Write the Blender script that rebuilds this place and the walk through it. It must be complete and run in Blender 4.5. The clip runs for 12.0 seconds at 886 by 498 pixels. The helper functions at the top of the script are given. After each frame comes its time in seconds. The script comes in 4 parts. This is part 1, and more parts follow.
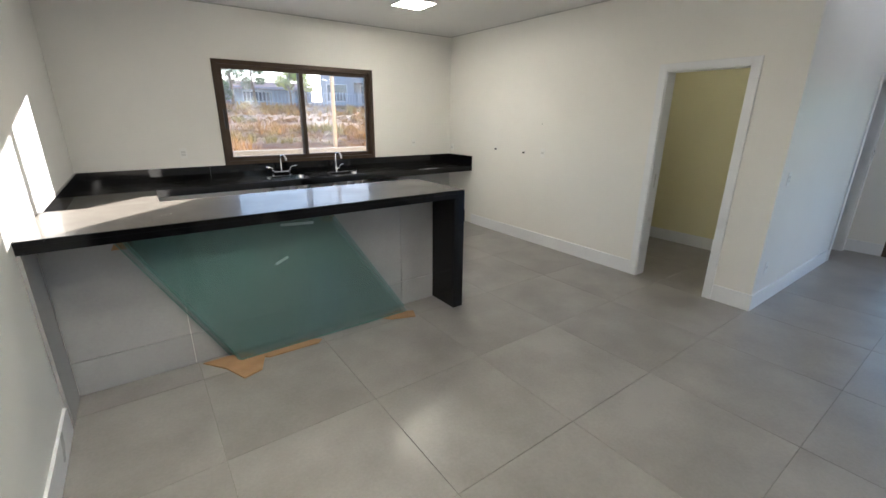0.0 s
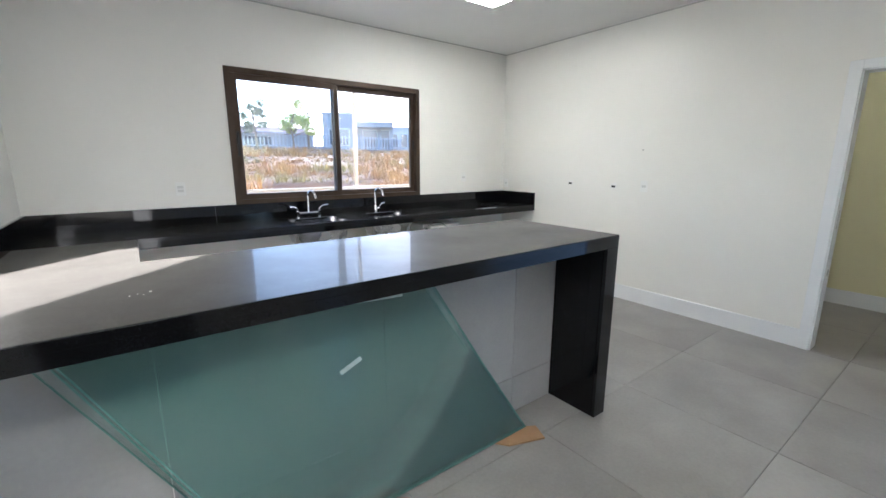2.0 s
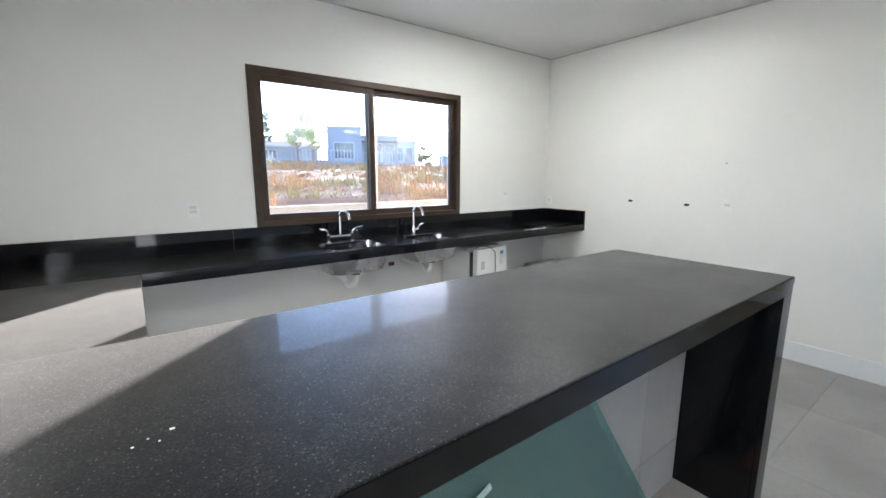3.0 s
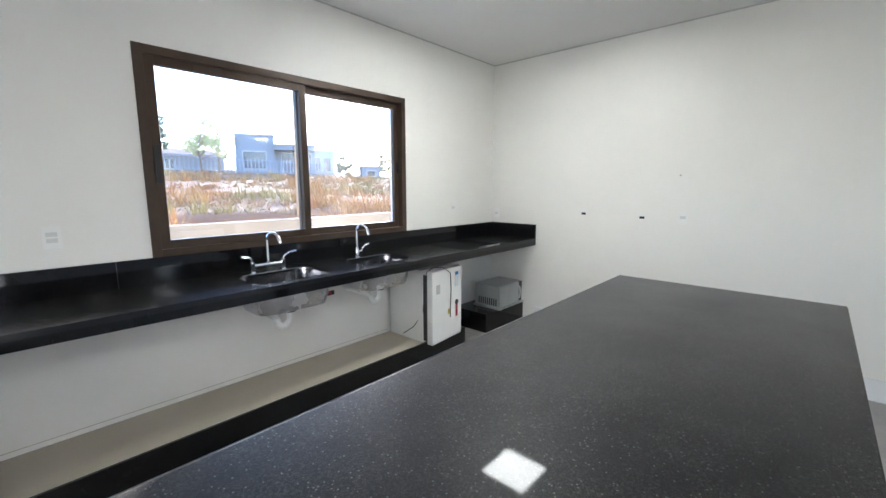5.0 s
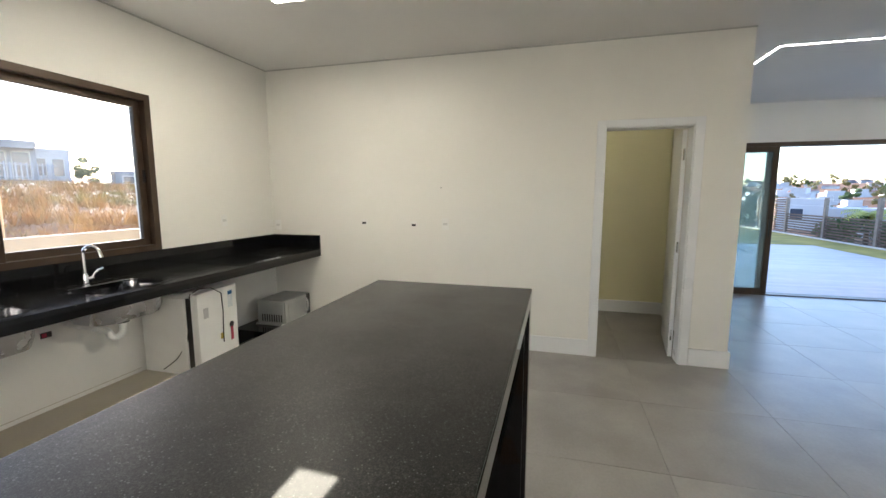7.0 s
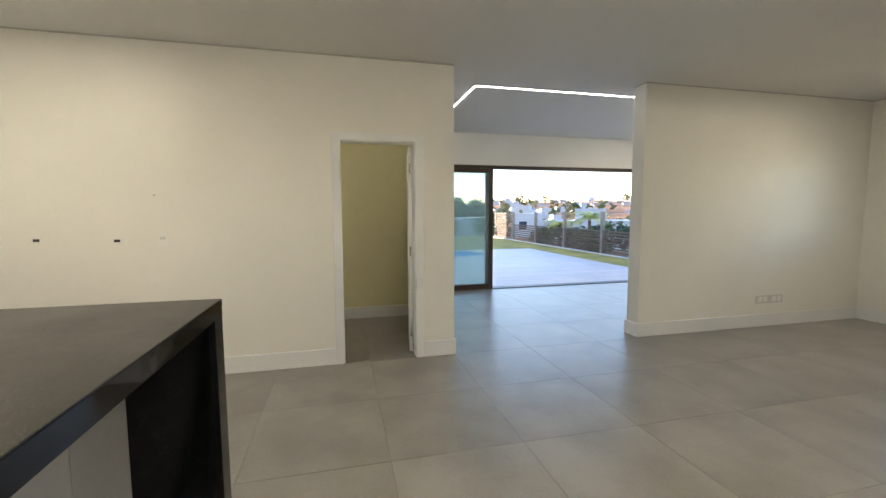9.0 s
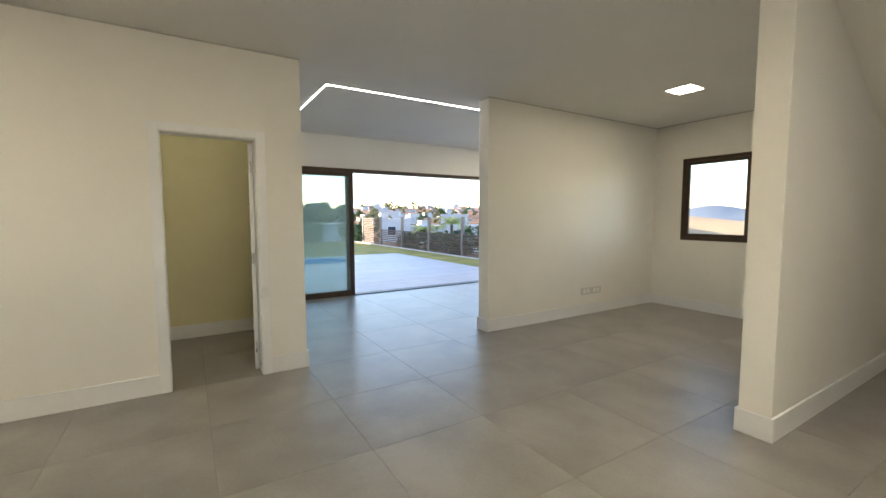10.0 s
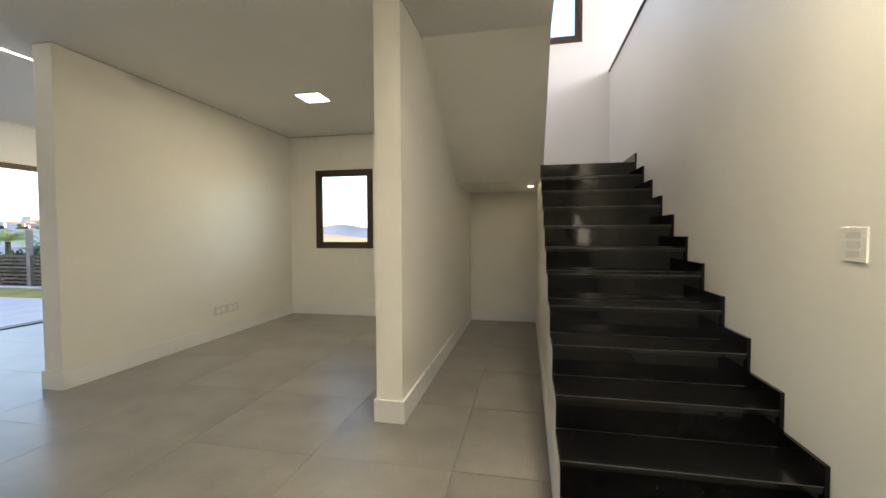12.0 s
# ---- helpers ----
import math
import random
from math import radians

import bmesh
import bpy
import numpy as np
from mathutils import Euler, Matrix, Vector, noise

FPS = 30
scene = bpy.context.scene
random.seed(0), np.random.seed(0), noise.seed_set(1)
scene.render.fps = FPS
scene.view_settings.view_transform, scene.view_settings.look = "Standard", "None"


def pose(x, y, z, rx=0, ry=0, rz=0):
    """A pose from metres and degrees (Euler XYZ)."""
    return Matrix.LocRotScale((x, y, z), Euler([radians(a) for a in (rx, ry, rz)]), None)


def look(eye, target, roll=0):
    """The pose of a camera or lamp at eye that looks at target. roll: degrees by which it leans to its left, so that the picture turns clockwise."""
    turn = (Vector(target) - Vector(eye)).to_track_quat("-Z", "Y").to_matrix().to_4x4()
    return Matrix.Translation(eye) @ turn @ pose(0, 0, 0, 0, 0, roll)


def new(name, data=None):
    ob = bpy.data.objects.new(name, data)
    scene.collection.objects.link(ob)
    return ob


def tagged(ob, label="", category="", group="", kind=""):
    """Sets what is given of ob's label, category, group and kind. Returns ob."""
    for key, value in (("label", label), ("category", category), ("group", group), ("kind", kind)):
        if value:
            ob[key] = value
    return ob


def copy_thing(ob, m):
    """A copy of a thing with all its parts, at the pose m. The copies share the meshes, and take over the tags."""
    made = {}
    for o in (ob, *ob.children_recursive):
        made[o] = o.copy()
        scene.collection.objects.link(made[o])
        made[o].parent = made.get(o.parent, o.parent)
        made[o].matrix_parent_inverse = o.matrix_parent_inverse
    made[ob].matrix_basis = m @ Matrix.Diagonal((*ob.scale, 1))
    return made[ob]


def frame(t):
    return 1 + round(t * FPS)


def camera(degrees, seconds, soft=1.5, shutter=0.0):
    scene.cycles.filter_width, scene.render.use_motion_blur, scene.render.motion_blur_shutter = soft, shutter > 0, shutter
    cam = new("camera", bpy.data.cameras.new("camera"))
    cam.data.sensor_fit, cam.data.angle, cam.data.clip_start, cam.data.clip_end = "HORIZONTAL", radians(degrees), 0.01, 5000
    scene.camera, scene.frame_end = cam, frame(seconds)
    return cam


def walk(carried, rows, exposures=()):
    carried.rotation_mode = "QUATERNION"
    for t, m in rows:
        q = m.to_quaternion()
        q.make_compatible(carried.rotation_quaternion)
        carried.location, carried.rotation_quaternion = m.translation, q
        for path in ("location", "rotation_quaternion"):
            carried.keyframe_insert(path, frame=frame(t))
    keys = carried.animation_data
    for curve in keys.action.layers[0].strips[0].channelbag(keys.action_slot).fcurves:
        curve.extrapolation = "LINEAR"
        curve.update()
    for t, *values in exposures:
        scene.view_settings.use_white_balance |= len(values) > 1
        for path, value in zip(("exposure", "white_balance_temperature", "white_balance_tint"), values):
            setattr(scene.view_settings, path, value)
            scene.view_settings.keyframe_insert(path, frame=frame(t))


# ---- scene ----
cam = camera(93.9, 12.0)
PATH = [
    (0, (-4.308, -5.749, 1.678), (-3.187, -4.209, 1.068), 0.5),
    (0.5, (-4.275, -5.499, 1.58), (-3.13, -3.956, 1.022), 0.4),
    (1, (-4.248, -5.149, 1.515), (-3.091, -3.599, 1.006), 0.4),
    (1.5, (-4.238, -4.687, 1.473), (-3.071, -3.127, 1.016), 0.3),
    (2, (-4.207, -4.22, 1.475), (-3.034, -2.653, 1.063), 0.1),
    (2.5, (-4.203, -3.808, 1.467), (-3.029, -2.232, 1.095), 0.1),
    (2.7, (-4.221, -3.659, 1.479), (-3.046, -2.082, 1.119), 0.1),
    (4.3, (-4.084, -2.939, 1.495), (-2.791, -1.444, 1.192), 0.0),
    (4.5, (-4.078, -2.912, 1.495), (-2.743, -1.453, 1.196), 0.0),
    (5, (-4.082, -2.897, 1.502), (-2.615, -1.571, 1.203), -0.0),
    (5.5, (-4.068, -2.916, 1.511), (-2.46, -1.764, 1.214), 0.0),
    (6, (-4.044, -2.963, 1.522), (-2.31, -2.01, 1.232), -0.1),
    (6.5, (-4.028, -3.028, 1.523), (-2.191, -2.287, 1.248), -0.0),
    (7, (-4.033, -3.106, 1.52), (-2.119, -2.583, 1.263), -0.0),
    (7.2, (-3.995, -3.159, 1.516), (-2.063, -2.707, 1.264), -0.3),
    (8.8, (-3.983, -3.46, 1.44), (-2.025, -3.826, 1.261), -0.3),
    (9, (-3.988, -3.506, 1.447), (-2.054, -3.981, 1.269), -0.2),
    (9.5, (-3.986, -3.617, 1.418), (-2.141, -4.372, 1.256), -0.2),
    (10, (-3.994, -3.679, 1.426), (-2.295, -4.724, 1.273), -0.1),
    (10.5, (-3.958, -3.723, 1.38), (-2.475, -5.059, 1.255), -0.3),
    (11, (-3.941, -3.743, 1.37), (-2.755, -5.35, 1.26), -0.3),
    (11.5, (-3.856, -3.84, 1.311), (-3.054, -5.671, 1.228), -0.2),
    (12, (-3.758, -4.095, 1.292), (-3.36, -6.053, 1.219), -0.2),
]
walk(cam, [(t, look(eye, target, roll)) for t, eye, target, roll in PATH], ((0, 2.80, 5500, 12), (2.5, 3.20, 5000, 12), (5.5, 3.14, 5000, 12), (7.0, 2.88, 5750, 11), (9.5, 2.84, 6350, 10), (11.3, 2.87, 6650, 9), (12, 2.90, 6650, 9)))

# world, sun and exposure
SUN_WAY = Vector((1.0, 0.95, 0.25)).normalized()
world = bpy.data.worlds.new("sky")
scene.world = world
world.use_nodes = True
wn = world.node_tree
sky = wn.nodes.new("ShaderNodeTexSky")
sky.sky_type = "NISHITA"
sky.sun_disc = False
sky.sun_elevation = math.asin(SUN_WAY.z)
sky.sun_rotation = math.atan2(SUN_WAY.x, SUN_WAY.y)
sky.air_density, sky.dust_density, sky.ozone_density = 1.0, 0.5, 1.4
tone = wn.nodes.new("ShaderNodeMix")
tone.data_type, tone.blend_type = "RGBA", "MULTIPLY"
tone.inputs["Factor"].default_value = 1.0
tone.inputs["B"].default_value = (0.98, 0.955, 1.08, 1)
wn.links.new(sky.outputs[0], tone.inputs["A"])
wn.links.new(tone.outputs["Result"], wn.nodes["Background"].inputs[0])
wn.nodes["Background"].inputs[1].default_value = 0.15
sun = new("sun", bpy.data.lights.new("sun", "SUN"))
sun.data.energy, sun.data.angle, sun.data.color = 4.4, radians(0.5), (1.0, 0.87, 0.70)
sun.matrix_world = look((20, 17, 6), Vector((20, 17, 6)) - SUN_WAY)
# added area lamp standing in for sky, at an unseen west stairwell opening
stair_fill = new("stair_fill_light", bpy.data.lights.new("stair_fill_light", "AREA"))
stair_fill.data.shape, stair_fill.data.size, stair_fill.data.size_y, stair_fill.data.energy, stair_fill.data.color = "RECTANGLE", 4.4, 1.6, 31, (1.0, 0.90, 0.95)
stair_fill.matrix_world = look((-8.05, -7.3, 4.8), (-6.0, -7.3, 4.6))


# materials
def nodes_of(name):
    m = bpy.data.materials.new(name)
    m.use_nodes = True
    return m, m.node_tree.nodes, m.node_tree.links, m.node_tree.nodes["Principled BSDF"]


def surface(name, a, b, scale=6.0, rough=0.5, rough_var=0.1, bump=0.02, fine=80.0, metal=0.0, coords="Object", vary=0.0, spec=0.5):
    """Two tones mixed by coarse noise, with fine grain in relief and gloss."""
    m, n, l, p = nodes_of(name)
    tc = n.new("ShaderNodeTexCoord")
    no = n.new("ShaderNodeTexNoise")
    no.inputs["Scale"].default_value, no.inputs["Detail"].default_value = scale, 6
    fi = n.new("ShaderNodeTexNoise")
    fi.inputs["Scale"].default_value, fi.inputs["Detail"].default_value = fine, 4
    where = tc.outputs[coords]
    if vary:
        info, shift, vec = n.new("ShaderNodeObjectInfo"), n.new("ShaderNodeVectorMath"), n.new("ShaderNodeVectorMath")
        shift.operation, vec.operation = "SCALE", "ADD"
        shift.inputs[0].default_value = (31.0, 17.0, 23.0)
        l.new(info.outputs["Random"], shift.inputs["Scale"])
        l.new(where, vec.inputs[0])
        l.new(shift.outputs[0], vec.inputs[1])
        where = vec.outputs[0]
    l.new(where, no.inputs["Vector"])
    l.new(where, fi.inputs["Vector"])
    ramp = n.new("ShaderNodeValToRGB")
    ramp.color_ramp.elements[0].position, ramp.color_ramp.elements[1].position = 0.3, 0.7
    ramp.color_ramp.elements[0].color, ramp.color_ramp.elements[1].color = (*a, 1), (*b, 1)
    mix = n.new("ShaderNodeMath")
    mix.operation = "MULTIPLY_ADD"
    mix.inputs[1].default_value, mix.inputs[2].default_value = 0.25, -0.125
    add = n.new("ShaderNodeMath")
    l.new(fi.outputs[0], mix.inputs[0])
    l.new(mix.outputs[0], add.inputs[0])
    l.new(no.outputs[0], add.inputs[1])
    last = add
    if vary:
        oi = n.new("ShaderNodeObjectInfo")
        v = n.new("ShaderNodeMath")
        v.operation = "MULTIPLY_ADD"
        v.inputs[1].default_value, v.inputs[2].default_value = vary, -vary / 2
        l.new(oi.outputs["Random"], v.inputs[0])
        last = n.new("ShaderNodeMath")
        l.new(v.outputs[0], last.inputs[0])
        l.new(add.outputs[0], last.inputs[1])
    l.new(last.outputs[0], ramp.inputs[0])
    l.new(ramp.outputs[0], p.inputs["Base Color"])
    r = n.new("ShaderNodeMapRange")
    r.inputs["To Min"].default_value, r.inputs["To Max"].default_value = max(rough - rough_var, 0.02), min(rough + rough_var, 1)
    l.new(no.outputs[0], r.inputs[0])
    l.new(r.outputs[0], p.inputs["Roughness"])
    p.inputs["Metallic"].default_value = metal
    p.inputs["Specular IOR Level"].default_value = spec
    if bump:
        bu = n.new("ShaderNodeBump")
        bu.inputs["Strength"].default_value, bu.inputs["Distance"].default_value = bump, 0.01
        l.new(fi.outputs[0], bu.inputs["Height"])
        l.new(bu.outputs[0], p.inputs["Normal"])
    return m


def granite(name, low, high, r0, r1, spec, coat, dust=0.0, flakes=0.0):
    m, n, l, p = nodes_of(name)
    tc = n.new("ShaderNodeTexCoord")
    vo = n.new("ShaderNodeTexVoronoi")
    vo.inputs["Scale"].default_value = 420
    l.new(tc.outputs["Object"], vo.inputs["Vector"])
    no = n.new("ShaderNodeTexNoise")
    no.inputs["Scale"].default_value, no.inputs["Detail"].default_value = 140, 4
    l.new(tc.outputs["Object"], no.inputs["Vector"])
    big = n.new("ShaderNodeTexNoise")
    big.inputs["Scale"].default_value, big.inputs["Detail"].default_value = 2.5, 5
    l.new(tc.outputs["Object"], big.inputs["Vector"])
    sep = n.new("ShaderNodeSeparateColor")
    l.new(vo.outputs["Color"], sep.inputs[0])
    mul = n.new("ShaderNodeMath")
    mul.operation = "MULTIPLY"
    mul2 = n.new("ShaderNodeMath")
    mul2.operation = "MULTIPLY"
    cloud = n.new("ShaderNodeTexNoise")
    cloud.inputs["Scale"].default_value, cloud.inputs["Detail"].default_value = 14, 6
    l.new(tc.outputs["Object"], cloud.inputs["Vector"])
    l.new(sep.outputs[0], mul.inputs[0])
    l.new(no.outputs[0], mul.inputs[1])
    ramp = n.new("ShaderNodeValToRGB")
    e = ramp.color_ramp.elements
    e[0].position, e[0].color = 0.10, (*low, 1)
    e[1].position, e[1].color = 0.32, (*high, 1)
    l.new(mul.outputs[0], mul2.inputs[0])
    l.new(cloud.outputs[0], mul2.inputs[1])
    l.new(mul2.outputs[0], ramp.inputs[0])
    l.new(ramp.outputs[0], p.inputs["Base Color"])
    r = n.new("ShaderNodeMapRange")
    r.inputs["From Min"].default_value, r.inputs["From Max"].default_value = 0.35, 0.7
    r.inputs["To Min"].default_value, r.inputs["To Max"].default_value = r0, r1
    l.new(big.outputs[0], r.inputs[0])
    l.new(r.outputs[0], p.inputs["Roughness"])
    p.inputs["Specular IOR Level"].default_value = spec
    p.inputs["Coat Weight"].default_value = coat
    p.inputs["Sheen Weight"].default_value, p.inputs["Sheen Roughness"].default_value = dust, 0.35
    p.inputs["Sheen Tint"].default_value = (1.0, 0.90, 0.76, 1)
    p.inputs["Coat Roughness"].default_value = 0.045
    if flakes:
        bu = n.new("ShaderNodeBump")
        bu.inputs["Strength"].default_value, bu.inputs["Distance"].default_value = flakes, 0.0012
        l.new(sep.outputs[1], bu.inputs["Height"])
        l.new(bu.outputs[0], p.inputs["Normal"])
        # sparse pale flecks; the flakes' glints are painted into the base colour
        fl = n.new("ShaderNodeTexVoronoi")
        fl.inputs["Scale"].default_value = 190
        l.new(tc.outputs["Object"], fl.inputs["Vector"])
        fs, rare, near, both, add = n.new("ShaderNodeSeparateColor"), n.new("ShaderNodeMath"), n.new("ShaderNodeMath"), n.new("ShaderNodeMath"), n.new("ShaderNodeMix")
        l.new(fl.outputs["Color"], fs.inputs[0])
        rare.operation, near.operation, both.operation = "GREATER_THAN", "LESS_THAN", "MULTIPLY"
        rare.inputs[1].default_value, near.inputs[1].default_value = 0.86, 0.30
        l.new(fs.outputs[0], rare.inputs[0])
        l.new(fl.outputs["Distance"], near.inputs[0])
        l.new(rare.outputs[0], both.inputs[0])
        l.new(near.outputs[0], both.inputs[1])
        add.data_type = "RGBA"
        l.new(both.outputs[0], add.inputs[0])
        l.new(ramp.outputs[0], add.inputs[6])
        add.inputs[7].default_value = (0.085, 0.088, 0.088, 1)
        l.new(add.outputs[2], p.inputs["Base Color"])
    return m


def glass(name, tint, rough=0.0):
    """A thin clear pane: mirror-like gloss over a tinted see-through sheet."""
    m, n, l, p = nodes_of(name)
    n.remove(p)
    out = n["Material Output"]
    tr, gl, mx, fr = (n.new("ShaderNode" + k) for k in ("BsdfTransparent", "BsdfGlossy", "MixShader", "Fresnel"))
    tr.inputs[0].default_value = (*tint, 1)
    gl.inputs["Roughness"].default_value = rough
    fr.inputs[0].default_value = 1.45
    l.new(fr.outputs[0], mx.inputs[0])
    l.new(tr.outputs[0], mx.inputs[1])
    l.new(gl.outputs[0], mx.inputs[2])
    l.new(mx.outputs[0], out.inputs[0])
    return m


def hazy_glass(name, tint, haze, amount):
    """Tinted sheet glass with a diffuse haze colour mixed in."""
    m = glass(name, tint, 0.03)
    n, l = m.node_tree.nodes, m.node_tree.links
    out = n["Material Output"]
    first = out.inputs[0].links[0].from_socket
    di, mx = n.new("ShaderNodeBsdfDiffuse"), n.new("ShaderNodeMixShader")
    no = n.new("ShaderNodeTexNoise")
    no.inputs["Scale"].default_value = 3.0
    mr = n.new("ShaderNodeMapRange")
    mr.inputs["To Min"].default_value, mr.inputs["To Max"].default_value = amount * 0.7, amount * 1.3
    di.inputs[0].default_value = (*haze, 1)
    l.new(no.outputs[0], mr.inputs[0])
    l.new(mr.outputs[0], mx.inputs[0])
    l.new(first, mx.inputs[1])
    l.new(di.outputs[0], mx.inputs[2])
    l.new(mx.outputs[0], out.inputs[0])
    return m


def smear(m, colour, most):
    """Streaky dirt on a pane that scatters the light falling through it."""
    n, l = m.node_tree.nodes, m.node_tree.links
    out = n["Material Output"]
    first = out.inputs[0].links[0].from_socket
    tc, mp, no, mr = (n.new("ShaderNode" + k) for k in ("TexCoord", "Mapping", "TexNoise", "MapRange"))
    mp.inputs["Scale"].default_value = (1.0, 1.0, 0.55)
    mp.inputs["Rotation"].default_value = (0, 0.5, 0)
    no.inputs["Scale"].default_value, no.inputs["Detail"].default_value, no.inputs["Distortion"].default_value = 2.0, 5, 1.2
    mr.inputs["From Min"].default_value, mr.inputs["From Max"].default_value = 0.50, 0.80
    mr.inputs["To Min"].default_value, mr.inputs["To Max"].default_value = most * 0.15, most
    tl, mx = n.new("ShaderNodeBsdfTranslucent"), n.new("ShaderNodeMixShader")
    tl.inputs[0].default_value = (*colour, 1)
    l.new(tc.outputs["Object"], mp.inputs[0])
    l.new(mp.outputs[0], no.inputs["Vector"])
    l.new(no.outputs[0], mr.inputs[0])
    l.new(mr.outputs[0], mx.inputs[0])
    l.new(first, mx.inputs[1])
    l.new(tl.outputs[0], mx.inputs[2])
    l.new(mx.outputs[0], out.inputs[0])
    return m


def glow(name, colour, strength):
    m, n, l, p = nodes_of(name)
    p.inputs["Base Color"].default_value = (0.9, 0.9, 0.9, 1)
    p.inputs["Emission Color"].default_value = (*colour, 1)
    p.inputs["Emission Strength"].default_value = strength
    return m


WHITE = surface("white wall paint", (0.77, 0.757, 0.718), (0.81, 0.797, 0.758), 1.2, 0.42, 0.08, 0.05, 160)
# cream paint, yellowed further to carry the pantry's yellowish light
CREAM_LIT = surface("cream paint with yellow light", (0.70, 0.66, 0.42), (0.74, 0.70, 0.46), 1.2, 0.5, 0.08, 0.05, 160)
CEIL = surface("ceiling paint", (0.74, 0.735, 0.72), (0.78, 0.775, 0.76), 1.0, 0.7, 0.05, 0.03, 120)
TRIM = surface("white trim paint", (0.76, 0.768, 0.785), (0.795, 0.803, 0.82), 3, 0.3, 0.06, 0.02, 90)
# plain grey, also used for the shade painted along the ceiling gap
GREY_AND_SHADE = surface("plain grey and gap shade", (0.46, 0.46, 0.44), (0.52, 0.52, 0.50), 3, 0.7, 0.05, 0.0)
TILE = surface("grey porcelain tile", (0.228, 0.216, 0.200), (0.330, 0.314, 0.294), 2.1, 0.32, 0.055, 0.03, 60, vary=0.03, spec=0.45)
TILE_WALL = surface("grey cladding tile", (0.33, 0.325, 0.32), (0.41, 0.405, 0.40), 2.0, 0.35, 0.08, 0.03, 60, vary=0.1)
GROUT = surface("grout", (0.18, 0.170, 0.150), (0.23, 0.215, 0.19), 20, 0.9, 0.05, 0.1)
GRANITE = granite("black granite", (0.002, 0.002, 0.0024), (0.012, 0.012, 0.014), 0.05, 0.09, 0.35, 0.0)
GRANITE_TOP = granite("dusty black granite", (0.0045, 0.0048, 0.0055), (0.034, 0.034, 0.032), 0.36, 0.48, 0.14, 0.15, 0.15, 0.25)
GRANITE_WORK = granite("worktop granite", (0.002, 0.002, 0.0024), (0.014, 0.014, 0.016), 0.14, 0.24, 0.40, 0.15, 0.03)
# pale grey that paints the light caught along tread edges
EDGE_HIGHLIGHT = surface("tread edge highlight", (0.06, 0.06, 0.058), (0.11, 0.11, 0.105), 30, 0.35, 0.08, 0.0)
FRAME = surface("bronze aluminium", (0.050, 0.032, 0.020), (0.070, 0.046, 0.030), 8, 0.42, 0.06, 0.02, 200, metal=0.35)
CHROME = surface("chrome", (0.80, 0.80, 0.82), (0.88, 0.88, 0.90), 10, 0.07, 0.03, 0.0, metal=1.0)
STEEL = surface("brushed steel", (0.52, 0.52, 0.53), (0.64, 0.64, 0.65), 9, 0.27, 0.08, 0.04, 150, metal=1.0)
PANE = glass("window glass", (0.93, 0.96, 0.95))
PLASTIC = surface("white plastic", (0.78, 0.78, 0.76), (0.82, 0.82, 0.80), 8, 0.35, 0.05, 0.0)
DARK = surface("black plastic", (0.012, 0.012, 0.013), (0.02, 0.02, 0.022), 8, 0.4, 0.08, 0.0)
LAMP = glow("lamp diffuser", (1.0, 0.87, 0.63), 11.5)
H = 2.863


# shapes
def box(bm, x0, x1, y0, y1, z0, z1):
    v = [bm.verts.new(c) for c in ((x0, y0, z0), (x1, y0, z0), (x1, y1, z0), (x0, y1, z0), (x0, y0, z1), (x1, y0, z1), (x1, y1, z1), (x0, y1, z1))]
    for i in ((0, 3, 2, 1), (4, 5, 6, 7), (0, 1, 5, 4), (1, 2, 6, 5), (2, 3, 7, 6), (3, 0, 4, 7)):
        bm.faces.new([v[k] for k in i])
    return v


def boxes(*rows):
    bm = bmesh.new()
    for r in rows:
        box(bm, *r)
    return bm


def soft_boxes(width, *rows):
    bm = boxes(*rows)
    bmesh.ops.bevel(bm, geom=bm.edges[:], offset=width, segments=2, affect="EDGES", profile=0.7)
    return bm


def mesh_of(name, bm, material, smooth=False):
    me = bpy.data.meshes.new(name)
    bmesh.ops.recalc_face_normals(bm, faces=bm.faces[:])
    bm.to_mesh(me)
    bm.free()
    me.materials.append(material)
    if smooth:
        me.shade_smooth()
        me.set_sharp_from_angle(angle=radians(40))
    return me


def part(name, bm, material, parent=None, label="", smooth=False):
    ob = new(name, mesh_of(name, bm, material, smooth))
    ob.parent = parent
    return tagged(ob, label)


def thing(name, label, category, at=(0, 0, 0), group="", turn=0):
    ob = new(name)
    ob.matrix_world = pose(*at, 0, 0, turn)
    return tagged(ob, label, category, group)


def single(name, bm, material, label, category, at=(0, 0, 0), group="", smooth=False, turn=0):
    ob = new(name, mesh_of(name, bm, material, smooth))
    ob.matrix_world = pose(*at, 0, 0, turn)
    return tagged(ob, label, category, group)


def structure(name, bm, material, label=""):
    ob = new(name, mesh_of(name, bm, material))
    return tagged(ob, label, kind="structure")


def tube(bm, points, radius, sides=10, radii=None):
    """A round tube through the points, its ends closed."""
    pts = [Vector(p) for p in points]
    rings = []
    up = None
    for i, p in enumerate(pts):
        d = (pts[min(i + 1, len(pts) - 1)] - pts[max(i - 1, 0)]).normalized()
        if up is None:
            up = d.orthogonal().normalized()
        up = (up - d * up.dot(d)).normalized()
        side = d.cross(up)
        r = radii[i] if radii else radius
        rings.append([bm.verts.new(p + (up * math.cos(a) + side * math.sin(a)) * r) for a in (2 * math.pi * k / sides for k in range(sides))])
    for a, b in zip(rings, rings[1:]):
        for k in range(sides):
            bm.faces.new((a[k], a[(k + 1) % sides], b[(k + 1) % sides], b[k]))
    bm.faces.new(rings[0][::-1])
    bm.faces.new(rings[-1])
    return bm


